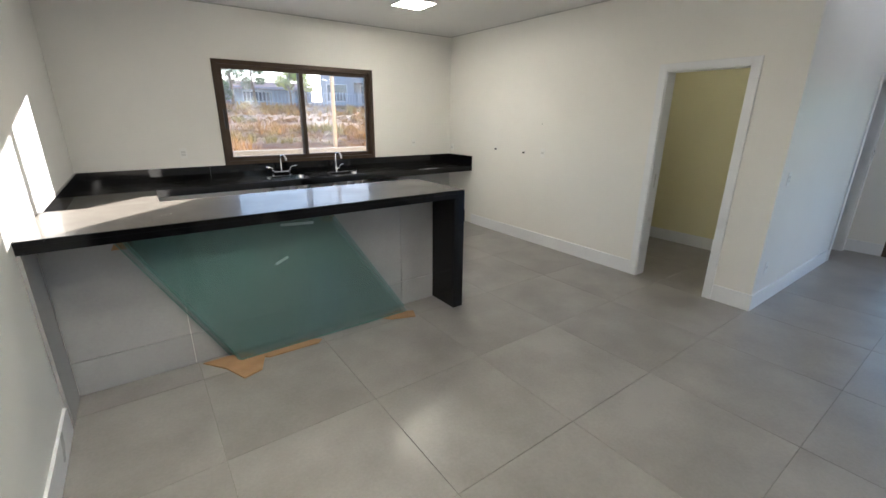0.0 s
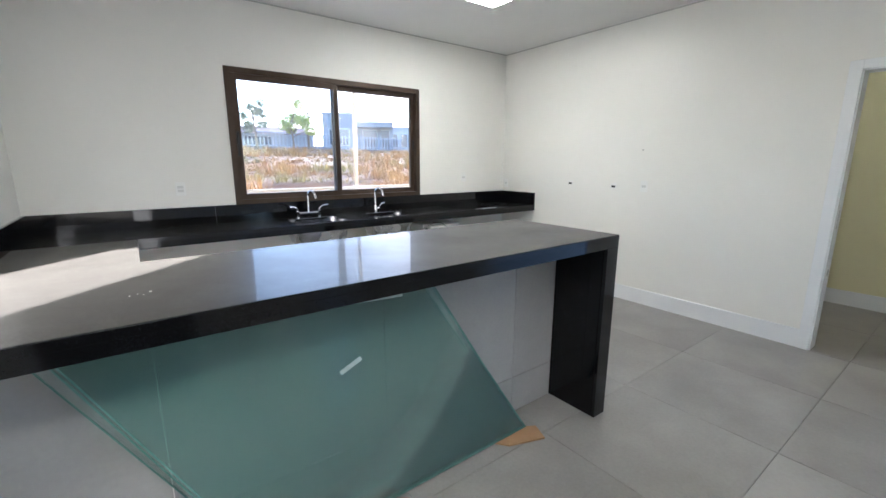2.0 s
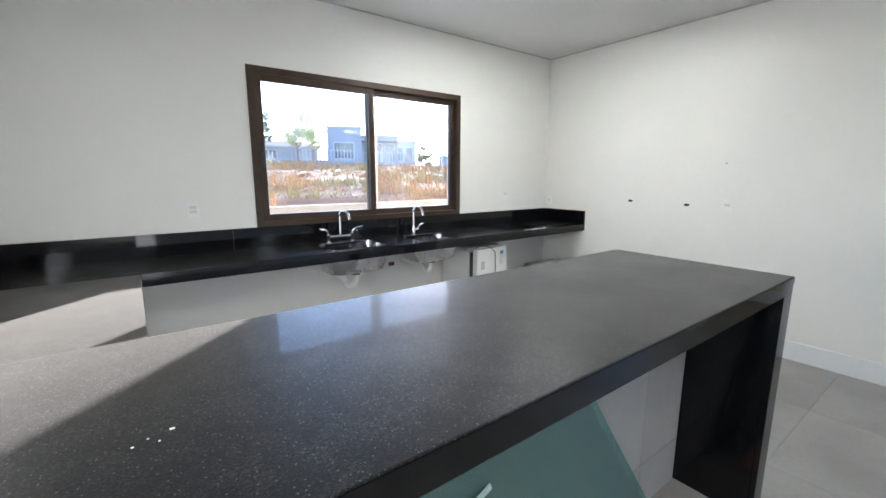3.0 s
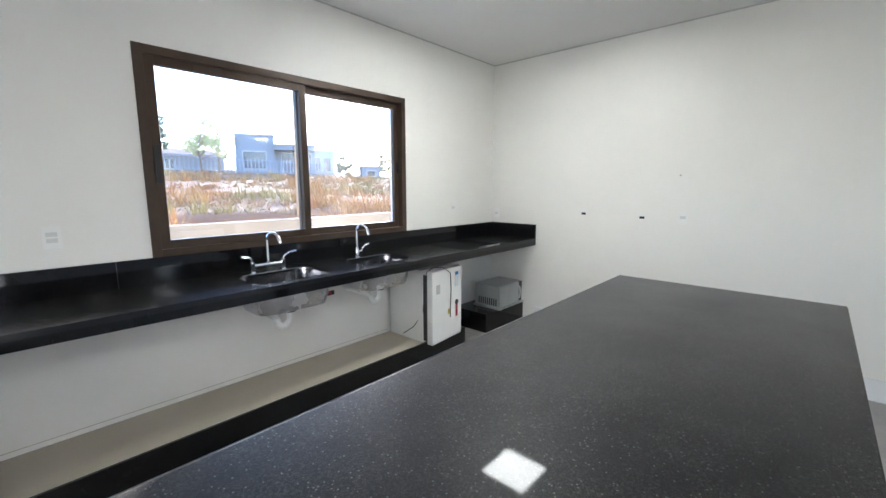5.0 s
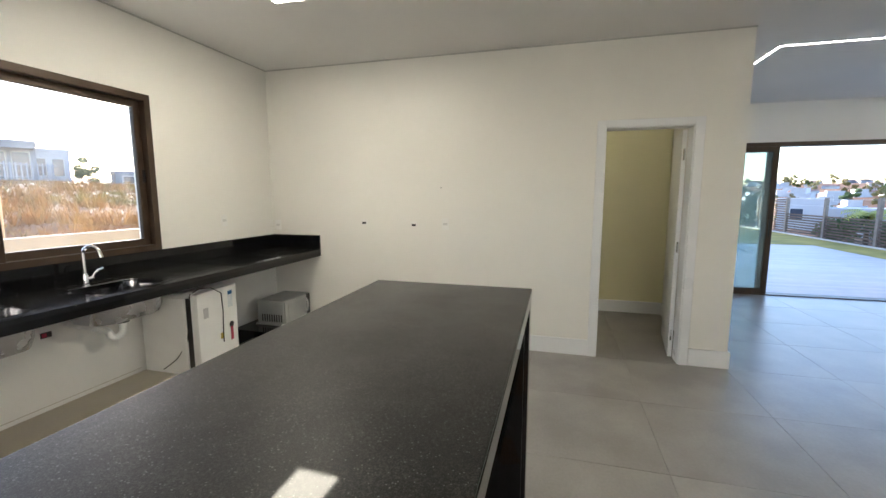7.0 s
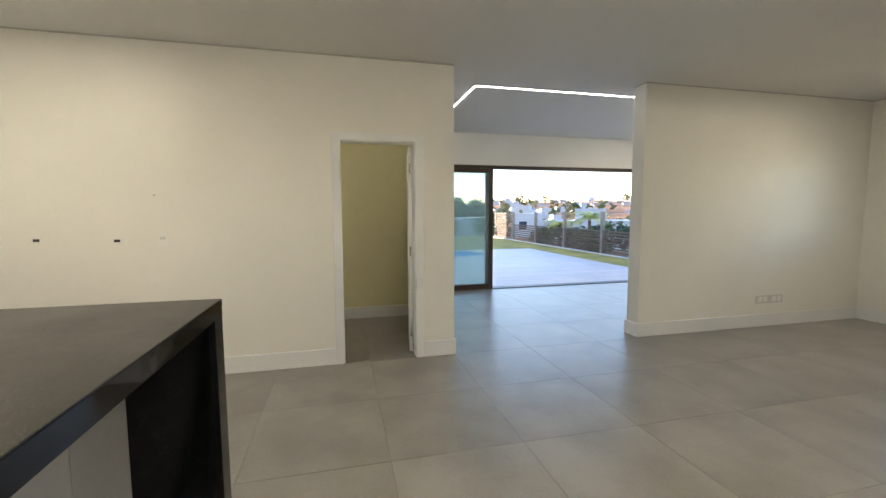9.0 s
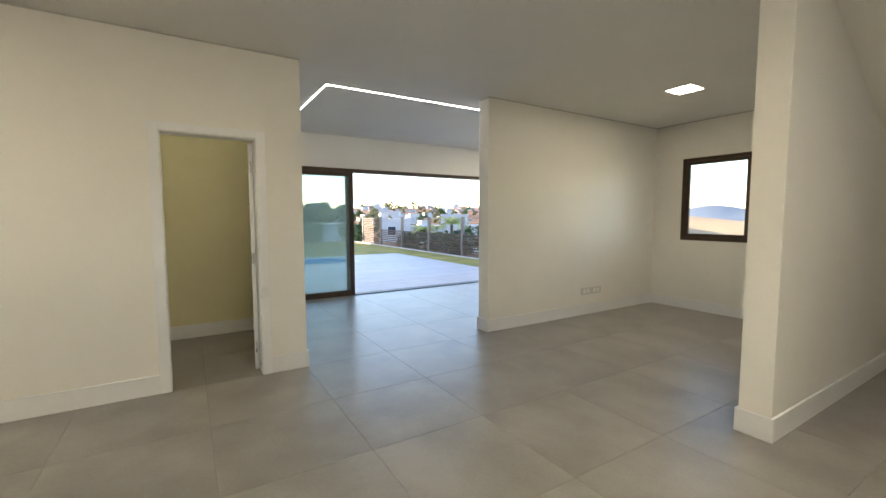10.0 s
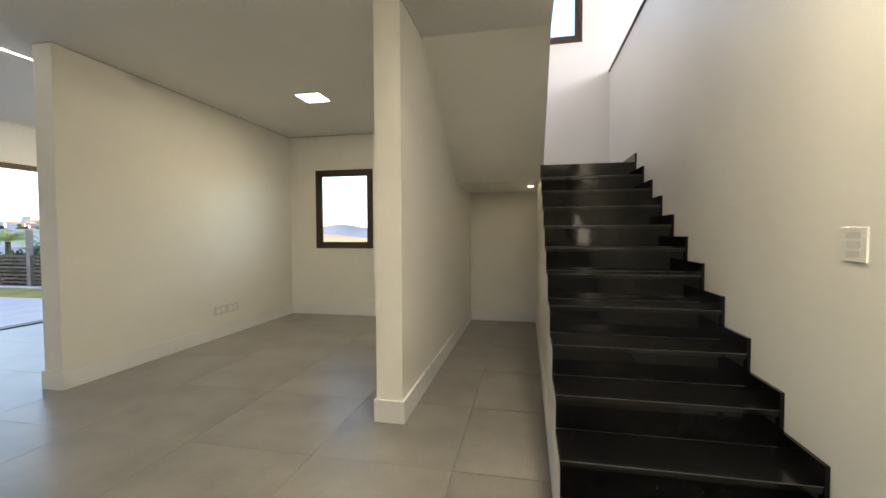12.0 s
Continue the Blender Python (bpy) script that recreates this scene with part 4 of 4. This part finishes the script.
part("water", boxes((0, PX1 - PX0, 0, 3.7, -0.04, -0.025)), WATER, pool, "clear blue water")
RIMM = surface("pale stone", (0.55, 0.52, 0.48), (0.64, 0.61, 0.57), 5, 0.7)
part("rim", soft_boxes(0.005, (-0.25, 0, -0.25, 3.7, -0.04, 0.0), (PX1 - PX0, PX1 - PX0 + 0.25, -0.25, 3.7, -0.04, 0.0), (0, PX1 - PX0, -0.25, 0, -0.04, 0.0)), RIMM, pool)

# unseen block added to keep the low sun off the terrace
RENDERED = surface("render wall", (0.66, 0.64, 0.60), (0.72, 0.70, 0.66), 0.8, 0.85, 0.03, 0.1)
structure("sun_block", boxes((3.47, 26.0, -4.45, 0.0, -0.15, 4.6)), RENDERED, "unseen block added to keep sun off the terrace")

# slatted fence along the plot
WOOD = surface("weathered wood", (0.09, 0.06, 0.04), (0.15, 0.10, 0.07), 5, 0.8, 0.06, 0.2, 50, vary=0.3)
POSTM = surface("pale post", (0.20, 0.16, 0.125), (0.27, 0.22, 0.175), 5, 0.8)
fence = thing("fence", "dark wooden slat fence on pale posts beside lawn", "fence", (0, -12.45, -0.12))
fx = [3.7, 6.2, 8.85, 11.4, 14.0, 16.6, 19.2]
pm = mesh_of("post", soft_boxes(0.006, (-0.06, 0.06, -0.05, 0.05, 0, 1.56)), POSTM)
for x in fx:
    ob = new("post", pm)
    ob.parent, ob.matrix_basis = fence, pose(x, 0, 0)
for a, b in zip(fx, fx[1:]):
    count = 15 if a > 16 else 9
    sm = mesh_of("slat", boxes((0.062, b - a - 0.062, -0.012, 0.012, 0, 0.055)), WOOD)
    for k in range(count):
        ob = new("slat", sm)
        ob.parent, ob.matrix_basis = fence, pose(a, 0, 0.06 + 0.098 * k)
part("wire", boxes((3.7, 19.2, -0.004, 0.004, 1.50, 1.508), (3.7, 19.2, -0.004, 0.004, 1.25, 1.258)), GREY_AND_SHADE, fence, "thin grey wires")
structure("kerb", boxes((3.5, 21, -12.38, -12.30, -0.15, -0.02)), RIMM, "pale kerb along the lawn")

# low boundary wall outside the kitchen window
structure("boundary_wall", soft_boxes(0.01, (-14, 3.4, 2.6, 2.75, -0.15, 1.05), (3.4, 26, 2.6, 2.75, -0.15, 1.05)), surface("cream wall render", (0.27, 0.21, 0.135), (0.33, 0.26, 0.17), 1.5, 0.9, 0.03, 0.15), "low cream rendered boundary wall")

# leaves, bushes, palms and trees
LEAF = surface("green leaves", (0.035, 0.065, 0.018), (0.10, 0.14, 0.035), 2.0, 0.7, 0.05, 0.0)
LEAF_DRY = surface("olive leaves", (0.10, 0.11, 0.04), (0.22, 0.19, 0.08), 2.0, 0.7, 0.05, 0.0)
LEAF_LIGHT = surface("palm leaves", (0.28, 0.32, 0.05), (0.50, 0.46, 0.09), 2.0, 0.6, 0.05, 0.0)
BARK = surface("bark", (0.12, 0.08, 0.05), (0.20, 0.15, 0.10), 8, 0.95, 0.02, 0.4, 40)


def leaves(rng, blobs, count, size):
    vs, fs = [], []
    for _ in range(count):
        c, r = blobs[rng.randrange(len(blobs))]
        d = Vector((rng.gauss(0, 1), rng.gauss(0, 1), rng.gauss(0, 1))).normalized()
        p = Vector(c) + Vector((d.x * r[0], d.y * r[1], d.z * r[2])) * rng.uniform(0.25, 1.0) ** 0.5
        u = Vector((rng.gauss(0, 1), rng.gauss(0, 1), rng.gauss(0, 0.6))).normalized()
        w = u.orthogonal().normalized()
        s = size * rng.uniform(0.6, 1.3)
        i = len(vs)
        vs += [p - u * s, p - w * s * 0.45, p + u * s, p + w * s * 0.45]
        fs.append((i, i + 1, i + 2, i + 3))
    return vs, fs


def leaf_mesh(name, material, *args):
    me = bpy.data.meshes.new(name)
    vs, fs = leaves(*args)
    me.from_pydata(vs, [], fs)
    me.materials.append(material)
    return me


def tree(seed, h, spread, material, at, label, count=1600, size=0.16, bare=0.45):
    rng = random.Random(seed)
    ob = thing("tree", label, "tree", at)
    bm = bmesh.new()
    lean = rng.uniform(-0.06, 0.06) * h
    tube(bm, [(0, 0, -0.3), (lean * 0.3, 0, h * 0.3), (lean, 0, h * 0.75)], 0.1, 8, [h * 0.030, h * 0.022, h * 0.010])
    blobs = []
    for k in range(9):
        a, e = rng.uniform(0, 6.28), rng.uniform(0.25, 1.1)
        z0 = h * rng.uniform(bare * 0.7, 0.7)
        ln = spread * rng.uniform(0.55, 1.0)
        q = (lean * z0 / h + math.cos(a) * ln * math.cos(e), math.sin(a) * ln * math.cos(e), z0 + ln * math.sin(e) * 1.1)
        tube(bm, [(lean * z0 / h, 0, z0), ((q[0] + lean * z0 / h) / 2, q[1] / 2, (z0 + q[2]) / 2 + 0.1), q], 0.03, 6, [h * 0.012, h * 0.008, h * 0.003])
        blobs.append((q, (spread * rng.uniform(0.25, 0.42), spread * rng.uniform(0.25, 0.42), spread * rng.uniform(0.18, 0.32))))
    part("trunk", bm, BARK, ob, "rough brown trunk with limbs", True)
    crown = new("crown", leaf_mesh("crown", material, rng, blobs, count, size))
    crown.parent = ob
    return ob


def bush(seed, w, h, at, label, material=None, count=1100):
    rng = random.Random(seed)
    ob = thing("bush", label, "bush", at, "bushes behind the fence")
    blobs = [((rng.uniform(-w, w) * 0.6, rng.uniform(-0.4, 0.4), h * rng.uniform(0.25, 0.75)), (w * 0.4, 0.5, h * 0.3)) for _ in range(7)]
    crown = new("foliage", leaf_mesh("foliage", material or LEAF, rng, blobs, count, 0.09))
    crown.parent = ob
    bm = bmesh.new()
    for k in range(3):
        tube(bm, [(0, 0, -0.1), ((k - 1) * w * 0.3, 0, h * 0.5)], 0.02, 5)
    part("stem", bm, BARK, ob, "thin woody stems")
    return ob


def palm(seed, h, at):
    rng = random.Random(seed)
    ob = thing("palm", "small garden palm with yellow green fronds", "palm", at, "garden palms")
    part("trunk", tube(bmesh.new(), [(0, 0, -0.2), (0.03, 0, h * 0.5), (0.0, 0.02, h)], 0.06, 8, [0.09, 0.07, 0.06]), BARK, ob, "ringed pale trunk", True)
    for k in range(13):
        a = 6.283 * k / 13 + rng.uniform(-0.15, 0.15)
        up, ln = rng.uniform(0.3, 1.2), rng.uniform(0.8, 1.15)
        spine = []
        for j in range(8):
            t = j / 7
            spine.append(Vector((math.cos(a) * ln * t * math.cos(up * (1 - t * 0.4)), math.sin(a) * ln * t * math.cos(up * (1 - t * 0.4)), h + ln * (t * math.sin(up) - 0.75 * t * t))))
        vs, fs = [], []
        side = Vector((-math.sin(a), math.cos(a), 0))
        for j in range(1, 8):
            for s in (-1, 1):
                for m in (0, 0.5):
                    p = spine[j - 1].lerp(spine[j], m)
                    w = 0.30 * math.sin(math.pi * min(0.95, (j + m) / 8)) + 0.04
                    i = len(vs)
                    vs += [p, p + (spine[j] - spine[j - 1]) * 0.35, p + side * s * w + Vector((math.cos(a) * 0.1, math.sin(a) * 0.1, -0.10))]
                    fs.append((i, i + 1, i + 2))
        me = bpy.data.meshes.new("frond")
        me.from_pydata(vs, [], fs)
        me.materials.append(LEAF_LIGHT)
        fo = new("frond", me)
        fo.parent = ob
    return ob


palm(3, 0.95, (13.1, -13.2, -0.15))
palm(4, 1.35, (10.9, -13.3, -0.15))
for k, (x, y, w, h) in enumerate(((5.6, -13.1, 1.4, 1.5), (8.0, -13.2, 1.5, 1.4), (9.8, -13.2, 1.2, 1.2), (12.4, -13.2, 1.3, 1.1), (14.6, -13.3, 1.0, 0.9), (20.8, -12.2, 1.3, 1.4), (22.6, -10.4, 1.4, 1.6), (23.0, -8.4, 1.5, 1.3))):
    bush(20 + k, w, h, (x, y, ground_z(x, y) - 0.05), "dense dark green garden bush by the fence")

FACADE = surface("white facade", (0.36, 0.37, 0.39), (0.44, 0.45, 0.47), 0.6, 0.8, 0.03, 0.05)
FACADE_GREY = surface("grey facade", (0.19, 0.205, 0.23), (0.24, 0.255, 0.28), 0.6, 0.8, 0.03, 0.05)
ROOF = surface("clay roof", (0.22, 0.12, 0.09), (0.30, 0.18, 0.13), 2.0, 0.85, 0.03, 0.2)
WINDOW = surface("dark window glass", (0.03, 0.04, 0.06), (0.05, 0.06, 0.08), 2, 0.08, 0.03, 0.0)


def house(label, at, turn, blocks, openings, roofs=(), wall_mat=None, group=""):
    """blocks: x0, x1, y0, y1, z0, z1; openings in the faces y = y0: x0, x1, y, z0, z1."""
    ob = thing("house", label, "house", at, group, turn)
    for b in blocks:
        part("wall", boxes(b), wall_mat or FACADE, ob, "smooth rendered outer wall")
        part("parapet", boxes((b[0] - 0.06, b[1] + 0.06, b[2] - 0.06, b[3] + 0.06, b[5] - 0.001, b[5] + 0.16)), wall_mat or FACADE, ob, "flat roof parapet")
    for x0, x1, y, z0, z1 in openings:
        w = part("window", boxes((x0 - 0.06, x1 + 0.06, y - 0.03, y + 0.02, z0 - 0.06, z1 + 0.06)), GREY_AND_SHADE, ob, "grey window surround")
        part("pane", boxes((x0, x1, y - 0.045, y - 0.031, z0, z1)), WINDOW, w, "dark glass pane")
    for x0, x1, y0, y1, z0, z1 in roofs:
        part("roof", prism(bmesh.new(), [(y0, z0), (y1, z0), ((y0 + y1) / 2, z1)], "x", x0, x1), ROOF, ob, "low clay tiled gable roof")
    return ob


# houses beyond the weeds, north
house("grey blue modern house behind metal fence", (8.5, 28.6, 2.2), -28, [(0, 2.6, 0, 5, 0, 2.9), (2.6, 5.5, 0.8, 6, 0, 2.2), (2.6, 5.4, -0.6, 0.8, 1.95, 2.199)],
      [(0.5, 2.0, 0, 0.6, 1.8), (3.1, 4.2, 0.8, 0.3, 1.8), (4.5, 5.2, 0.8, 0.3, 1.8)], (), FACADE_GREY)
house("white modern house behind dry weeds", (13.4, 27.0, 2.1), -28, [(0, 1.9, 0, 5, 0, 2.05)], [(0.3, 0.8, 0, 0.6, 1.6), (1.1, 1.6, 0, 0.6, 1.6)])
house("long pale house with clay roof behind fence", (-5.0, 30, 2.4), 0, [(0, 13.2, 0, 6, 0, 1.15)], [(1.5, 3, 0, 0.3, 0.95), (8, 10, 0, 0.3, 0.95)], [(-0.4, 13.4, -0.5, 6.5, 1.15, 1.9)], FACADE_GREY)
METAL = surface("galvanised metal", (0.22, 0.25, 0.30), (0.28, 0.31, 0.36), 6, 0.5, 0.08, 0.0, metal=0.3)
pal = thing("metal_fence", "pale grey metal palisade fence beyond the weeds", "fence", (0, 25.5, 0))
bar = mesh_of("bar", boxes((-0.035, 0.035, -0.02, 0.02, 0, 1.05)), METAL)
for k in range(96):
    x = -10 + 0.25 * k
    ob = new("bar", bar)
    ob.parent, ob.matrix_basis = pal, pose(x, 0, ground_z(x, 25.5) - 0.05)
for z in (0.18, 0.85):
    part("rail", boxes((-10, 14, -0.03, 0.03, ground_z(0, 25.5) + z, ground_z(0, 25.5) + z + 0.05)), METAL, pal)
house("low dark shed behind the weeds", (15.9, 23.6, 2.0), -30, [(0, 1.4, 0, 2, 0, 0.9)], [(0.4, 1.0, 0, 0.3, 0.7)], (), FACADE_GREY)
tree(31, 2.5, 1.25, LEAF_LIGHT, (4.6, 23.6, 2.2), "slender tree with sparse olive leaves on dry plot", 3000, 0.085)
tree(35, 3.4, 1.5, LEAF_DRY, (5.9, 24.6, 2.2), "tall bare tree with few dry leaves", 550, 0.07, 0.55)
tree(32, 3.2, 0.9, LEAF, (2.5, 24.2, 2.2), "tall thin dark green tree beside metal fence", 1300, 0.10)
tree(33, 3.5, 1.0, LEAF_DRY, (1.2, 24.4, 2.2), "tall thin tree with open crown near fence", 600, 0.09)
tree(36, 2.4, 1.4, LEAF, (0.2, 23.0, 2.0), "dark green shrubby tree beside metal fence", 1500, 0.11, 0.1)
tree(34, 1.3, 0.75, LEAF, (14.6, 24.0, 2.1), "low round dark tree beside white house", 1500, 0.09, 0.1)
tree(37, 1.5, 0.9, LEAF, (18.8, 24.2, 2.1), "low round dark tree beyond the weeds", 1500, 0.09, 0.1)
stake = single("pole", tube(bmesh.new(), [(0, 0, 0), (0.02, 0, 1.5), (0.03, 0.0, 2.6)], 0.04, 9, [0.045, 0.04, 0.035]), surface("pole wood", (0.42, 0.27, 0.14), (0.52, 0.36, 0.20), 7, 0.85, 0.05, 0.2), "bare pale wooden pole beside boundary wall", "pole", (-0.76, 3.15, 0.88), smooth=True)

# dry weeds on the slope
rng = random.Random(5)
greens = []
DRY = surface("dry straw weeds", (0.30, 0.11, 0.02), (0.50, 0.30, 0.07), 1.6, 0.9, 0.03, 0.0)
WEED = surface("green weeds", (0.20, 0.15, 0.03), (0.38, 0.28, 0.06), 2.0, 0.9, 0.03, 0.0)
vs, fs = [], []
for _ in range(7000):
    y = 2.95 + 20 * rng.random() ** 1.6
    x = rng.uniform(-5 - 0.1 * y, 6 + 0.9 * y)
    if noise.noise(Vector((x * 0.35, y * 0.35, 3))) < -0.30:
        continue
    z = ground_z(x, y) - 0.03
    hh = rng.uniform(0.08, 0.30) * (1.5 if noise.noise(Vector((x * 0.6, y * 0.6, 9))) > 0.12 else 0.6)
    green = noise.noise(Vector((x * 0.5, y * 0.5, 21))) + rng.uniform(-0.15, 0.15) > 0.24
    for _b in range(9):
        a = rng.uniform(0, 6.283)
        sx, sy = math.cos(a), math.sin(a)
        r = rng.uniform(0.02, 0.14)
        bx, by = x + sx * r * 0.5, y + sy * r * 0.5
        w = 0.008 + 0.0009 * y
        i = len(vs)
        vs += [(bx - sy * w, by + sx * w, z), (bx + sy * w, by - sx * w, z), (bx + sx * (r + 0.06), by + sy * (r + 0.06), z + hh * rng.uniform(0.6, 1.1))]
        fs.append((i, i + 1, i + 2))
        greens.append(1 if green else 0)
me = bpy.data.meshes.new("weeds")
me.from_pydata(vs, [], fs)
me.materials.append(DRY)
me.materials.append(WEED)
me.polygons.foreach_set("material_index", greens)
tagged(new("weeds", me), "dry orange straw weeds covering the slope", kind="stuff")

# the houses just below the garden, east
house("white flat roofed house below the garden", (34.5, -26.8, -3.1), -122.7, [(0, 11, 0, 7, 0, 3.45), (0.2, 3.2, 0.8, 5, 3.45, 4.7)], [(1.6, 2.9, 0, 1.9, 3.1), (4.2, 6.2, 0, 1.9, 3.1), (8, 9.4, 0, 1.9, 3.1)])
house("white stepped modern house beyond the fence", (42.0, -23.2, -3.3), -113, [(0, 3.6, 0, 5, 0, 4.4), (3.6, 8.0, 0.6, 6, 0, 3.5)], [(0.9, 1.8, 0, 2.6, 3.6), (4.6, 6.2, 0.6, 2.0, 2.9)])
house("pale blue boundary building past the lawn", (25.6, -9.2, -0.9), -105, [(0, 4.6, 0, 3, 0, 1.75)], [(1.0, 1.8, 0, 0.9, 1.4)])

# town on the far slope
town = [
    house("small white house with clay roof in distant town", (0, 0, -500), 0, [(0, 8, 0, 6, 0, 3.0)], [(1, 2.4, 0, 1, 2.2), (5, 6.6, 0, 1, 2.2)], [(-0.4, 8.4, -0.4, 6.4, 3.0, 4.2)], None, "distant town houses"),
    house("two storey white flat roofed house in distant town", (0, 0, -500), 0, [(0, 9, 0, 6, 0, 3.2), (2, 8, 0.5, 6, 3.2, 6.0)], [(1, 3, 0, 1, 2.4), (3, 5, 0.5, 4, 5.2), (6, 7.5, 0.5, 4, 5.2)], (), None, "distant town houses"),
    house("grey rendered house with clay roof in distant town", (0, 0, -500), 0, [(0, 7, 0, 7, 0, 3.4)], [(1, 2.6, 0, 1, 2.4), (4, 5.6, 0, 1, 2.4)], [(-0.4, 7.4, -0.4, 7.4, 3.4, 4.8)], FACADE_GREY, "distant town houses"),
]
rng = random.Random(11)
spots = []
for k in range(150):
    ang = radians(rng.uniform(-52, -14))
    d = 74 + 125 * (k / 150) + rng.uniform(-5, 5)
    x, y = math.cos(ang) * d, math.sin(ang) * d
    m = pose(x, y, ground_z(x, y) - 0.6, 0, 0, math.degrees(ang) - 90 + rng.choice((0, 12, -15, 30)) + 180) @ Matrix.Scale(rng.uniform(0.45, 0.75), 4)
    if k < 3:
        town[k].matrix_world = m
    else:
        copy_thing(town[k % 3], m)
t0 = tree(51, 3.4, 2.2, LEAF, (46, -22, ground_z(46, -22)), "broad dark green tree among town houses", 1300, 0.24, 0.3)
t1 = tree(52, 4.4, 2.4, LEAF_DRY, (62, -30, ground_z(62, -30)), "tall olive tree among town houses", 1300, 0.24, 0.3)
t2 = tree(53, 6.4, 2.8, LEAF, (50, -16, ground_z(50, -16) - 0.3), "tall dark green tree past the lawn", 2200, 0.26, 0.25)
for k in range(130):
    ang = radians(rng.uniform(-52, 2))
    d = 62 + 130 * rng.random()
    x, y = math.cos(ang) * d, math.sin(ang) * d
    copy_thing((t0, t1)[k % 2] if k % 5 else t1, pose(x, y, ground_z(x, y) - 0.3, 0, 0, rng.uniform(0, 360)) @ Matrix.Scale(rng.uniform(0.4, 0.75), 4))
for k in range(12):
    x, y = 44 + rng.uniform(-5, 8), -8.0 - 1.15 * k + rng.uniform(-1.0, 1.0)
    copy_thing(t2, pose(x, y, ground_z(x, y) - 0.8, 0, 0, rng.uniform(0, 360)))

for k in range(11):
    x, y = 56 + rng.uniform(-3, 5), -11.0 - 1.1 * k
    copy_thing(t2, pose(x, y, ground_z(x, y) + rng.uniform(-0.6, 0.8), 0, 0, rng.uniform(0, 360)))

# hills on the horizon; the far one has blue haze in its colour
HILL = surface("far hill haze", (0.10, 0.12, 0.17), (0.15, 0.17, 0.21), 0.02, 1.0, 0.0, 0.0)
FIELD = surface("dry field hill", (0.30, 0.17, 0.10), (0.46, 0.29, 0.14), 0.03, 1.0, 0.0, 0.0)
for name, y, base, amp, mat, lab in (("hill_far", -780, -20, 30, HILL, "far hills with blue haze painted into the colour"), ("hill_near", -300, -12, 13, FIELD, "dry ochre field on a rounded hill")):
    vs, fs = [], []
    for k in range(81):
        x = -700 + 20 * k
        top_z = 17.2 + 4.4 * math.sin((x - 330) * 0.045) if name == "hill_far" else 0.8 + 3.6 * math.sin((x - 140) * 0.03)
        vs += [(x, y + 120, base - 10), (x, y, top_z), (x, y - 120, base - 10)]
    for k in range(80):
        fs += [(3 * k, 3 * k + 3, 3 * k + 4, 3 * k + 1), (3 * k + 1, 3 * k + 4, 3 * k + 5, 3 * k + 2)]
    me = bpy.data.meshes.new(name)
    me.from_pydata(vs, [], fs)
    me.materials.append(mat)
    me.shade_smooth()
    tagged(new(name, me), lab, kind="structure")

# small farm buildings in the valley, south
town_s = [(143, -262, 6), (150, -268, -20), (131, -250, 15)]
for i, (x, y, a) in enumerate(town_s):
    copy_thing(town[i], pose(x, y, ground_z(x, y) - 0.3, 0, 0, a + 150))

# floor tiles
TS = 0.838
xs = [-5.07] + [x for x in (-0.85 + TS * k for k in range(-5, 6)) if -5.0 < x < 3.4] + [3.45]
ys = [-10.45] + [y for y in (-4.593 + TS * k for k in range(-7, 7)) if -10.4 < y < 0.15] + [0.2]
sizes = {}
for x0, x1 in zip(xs, xs[1:]):
    for y0, y1 in zip(ys, ys[1:]):
        key = (round(x1 - x0, 3), round(y1 - y0, 3))
        if key not in sizes:
            bm = soft_boxes(0.0008, (0.0014, x1 - x0 - 0.0014, 0.0014, y1 - y0 - 0.0014, -0.006, 0.0))
            sizes[key] = mesh_of("tile", bm, TILE)
        ob = new("tile", sizes[key])
        ob.parent = bpy.data.objects["floor"]
        ob.matrix_basis = pose(x0, y0, 0)
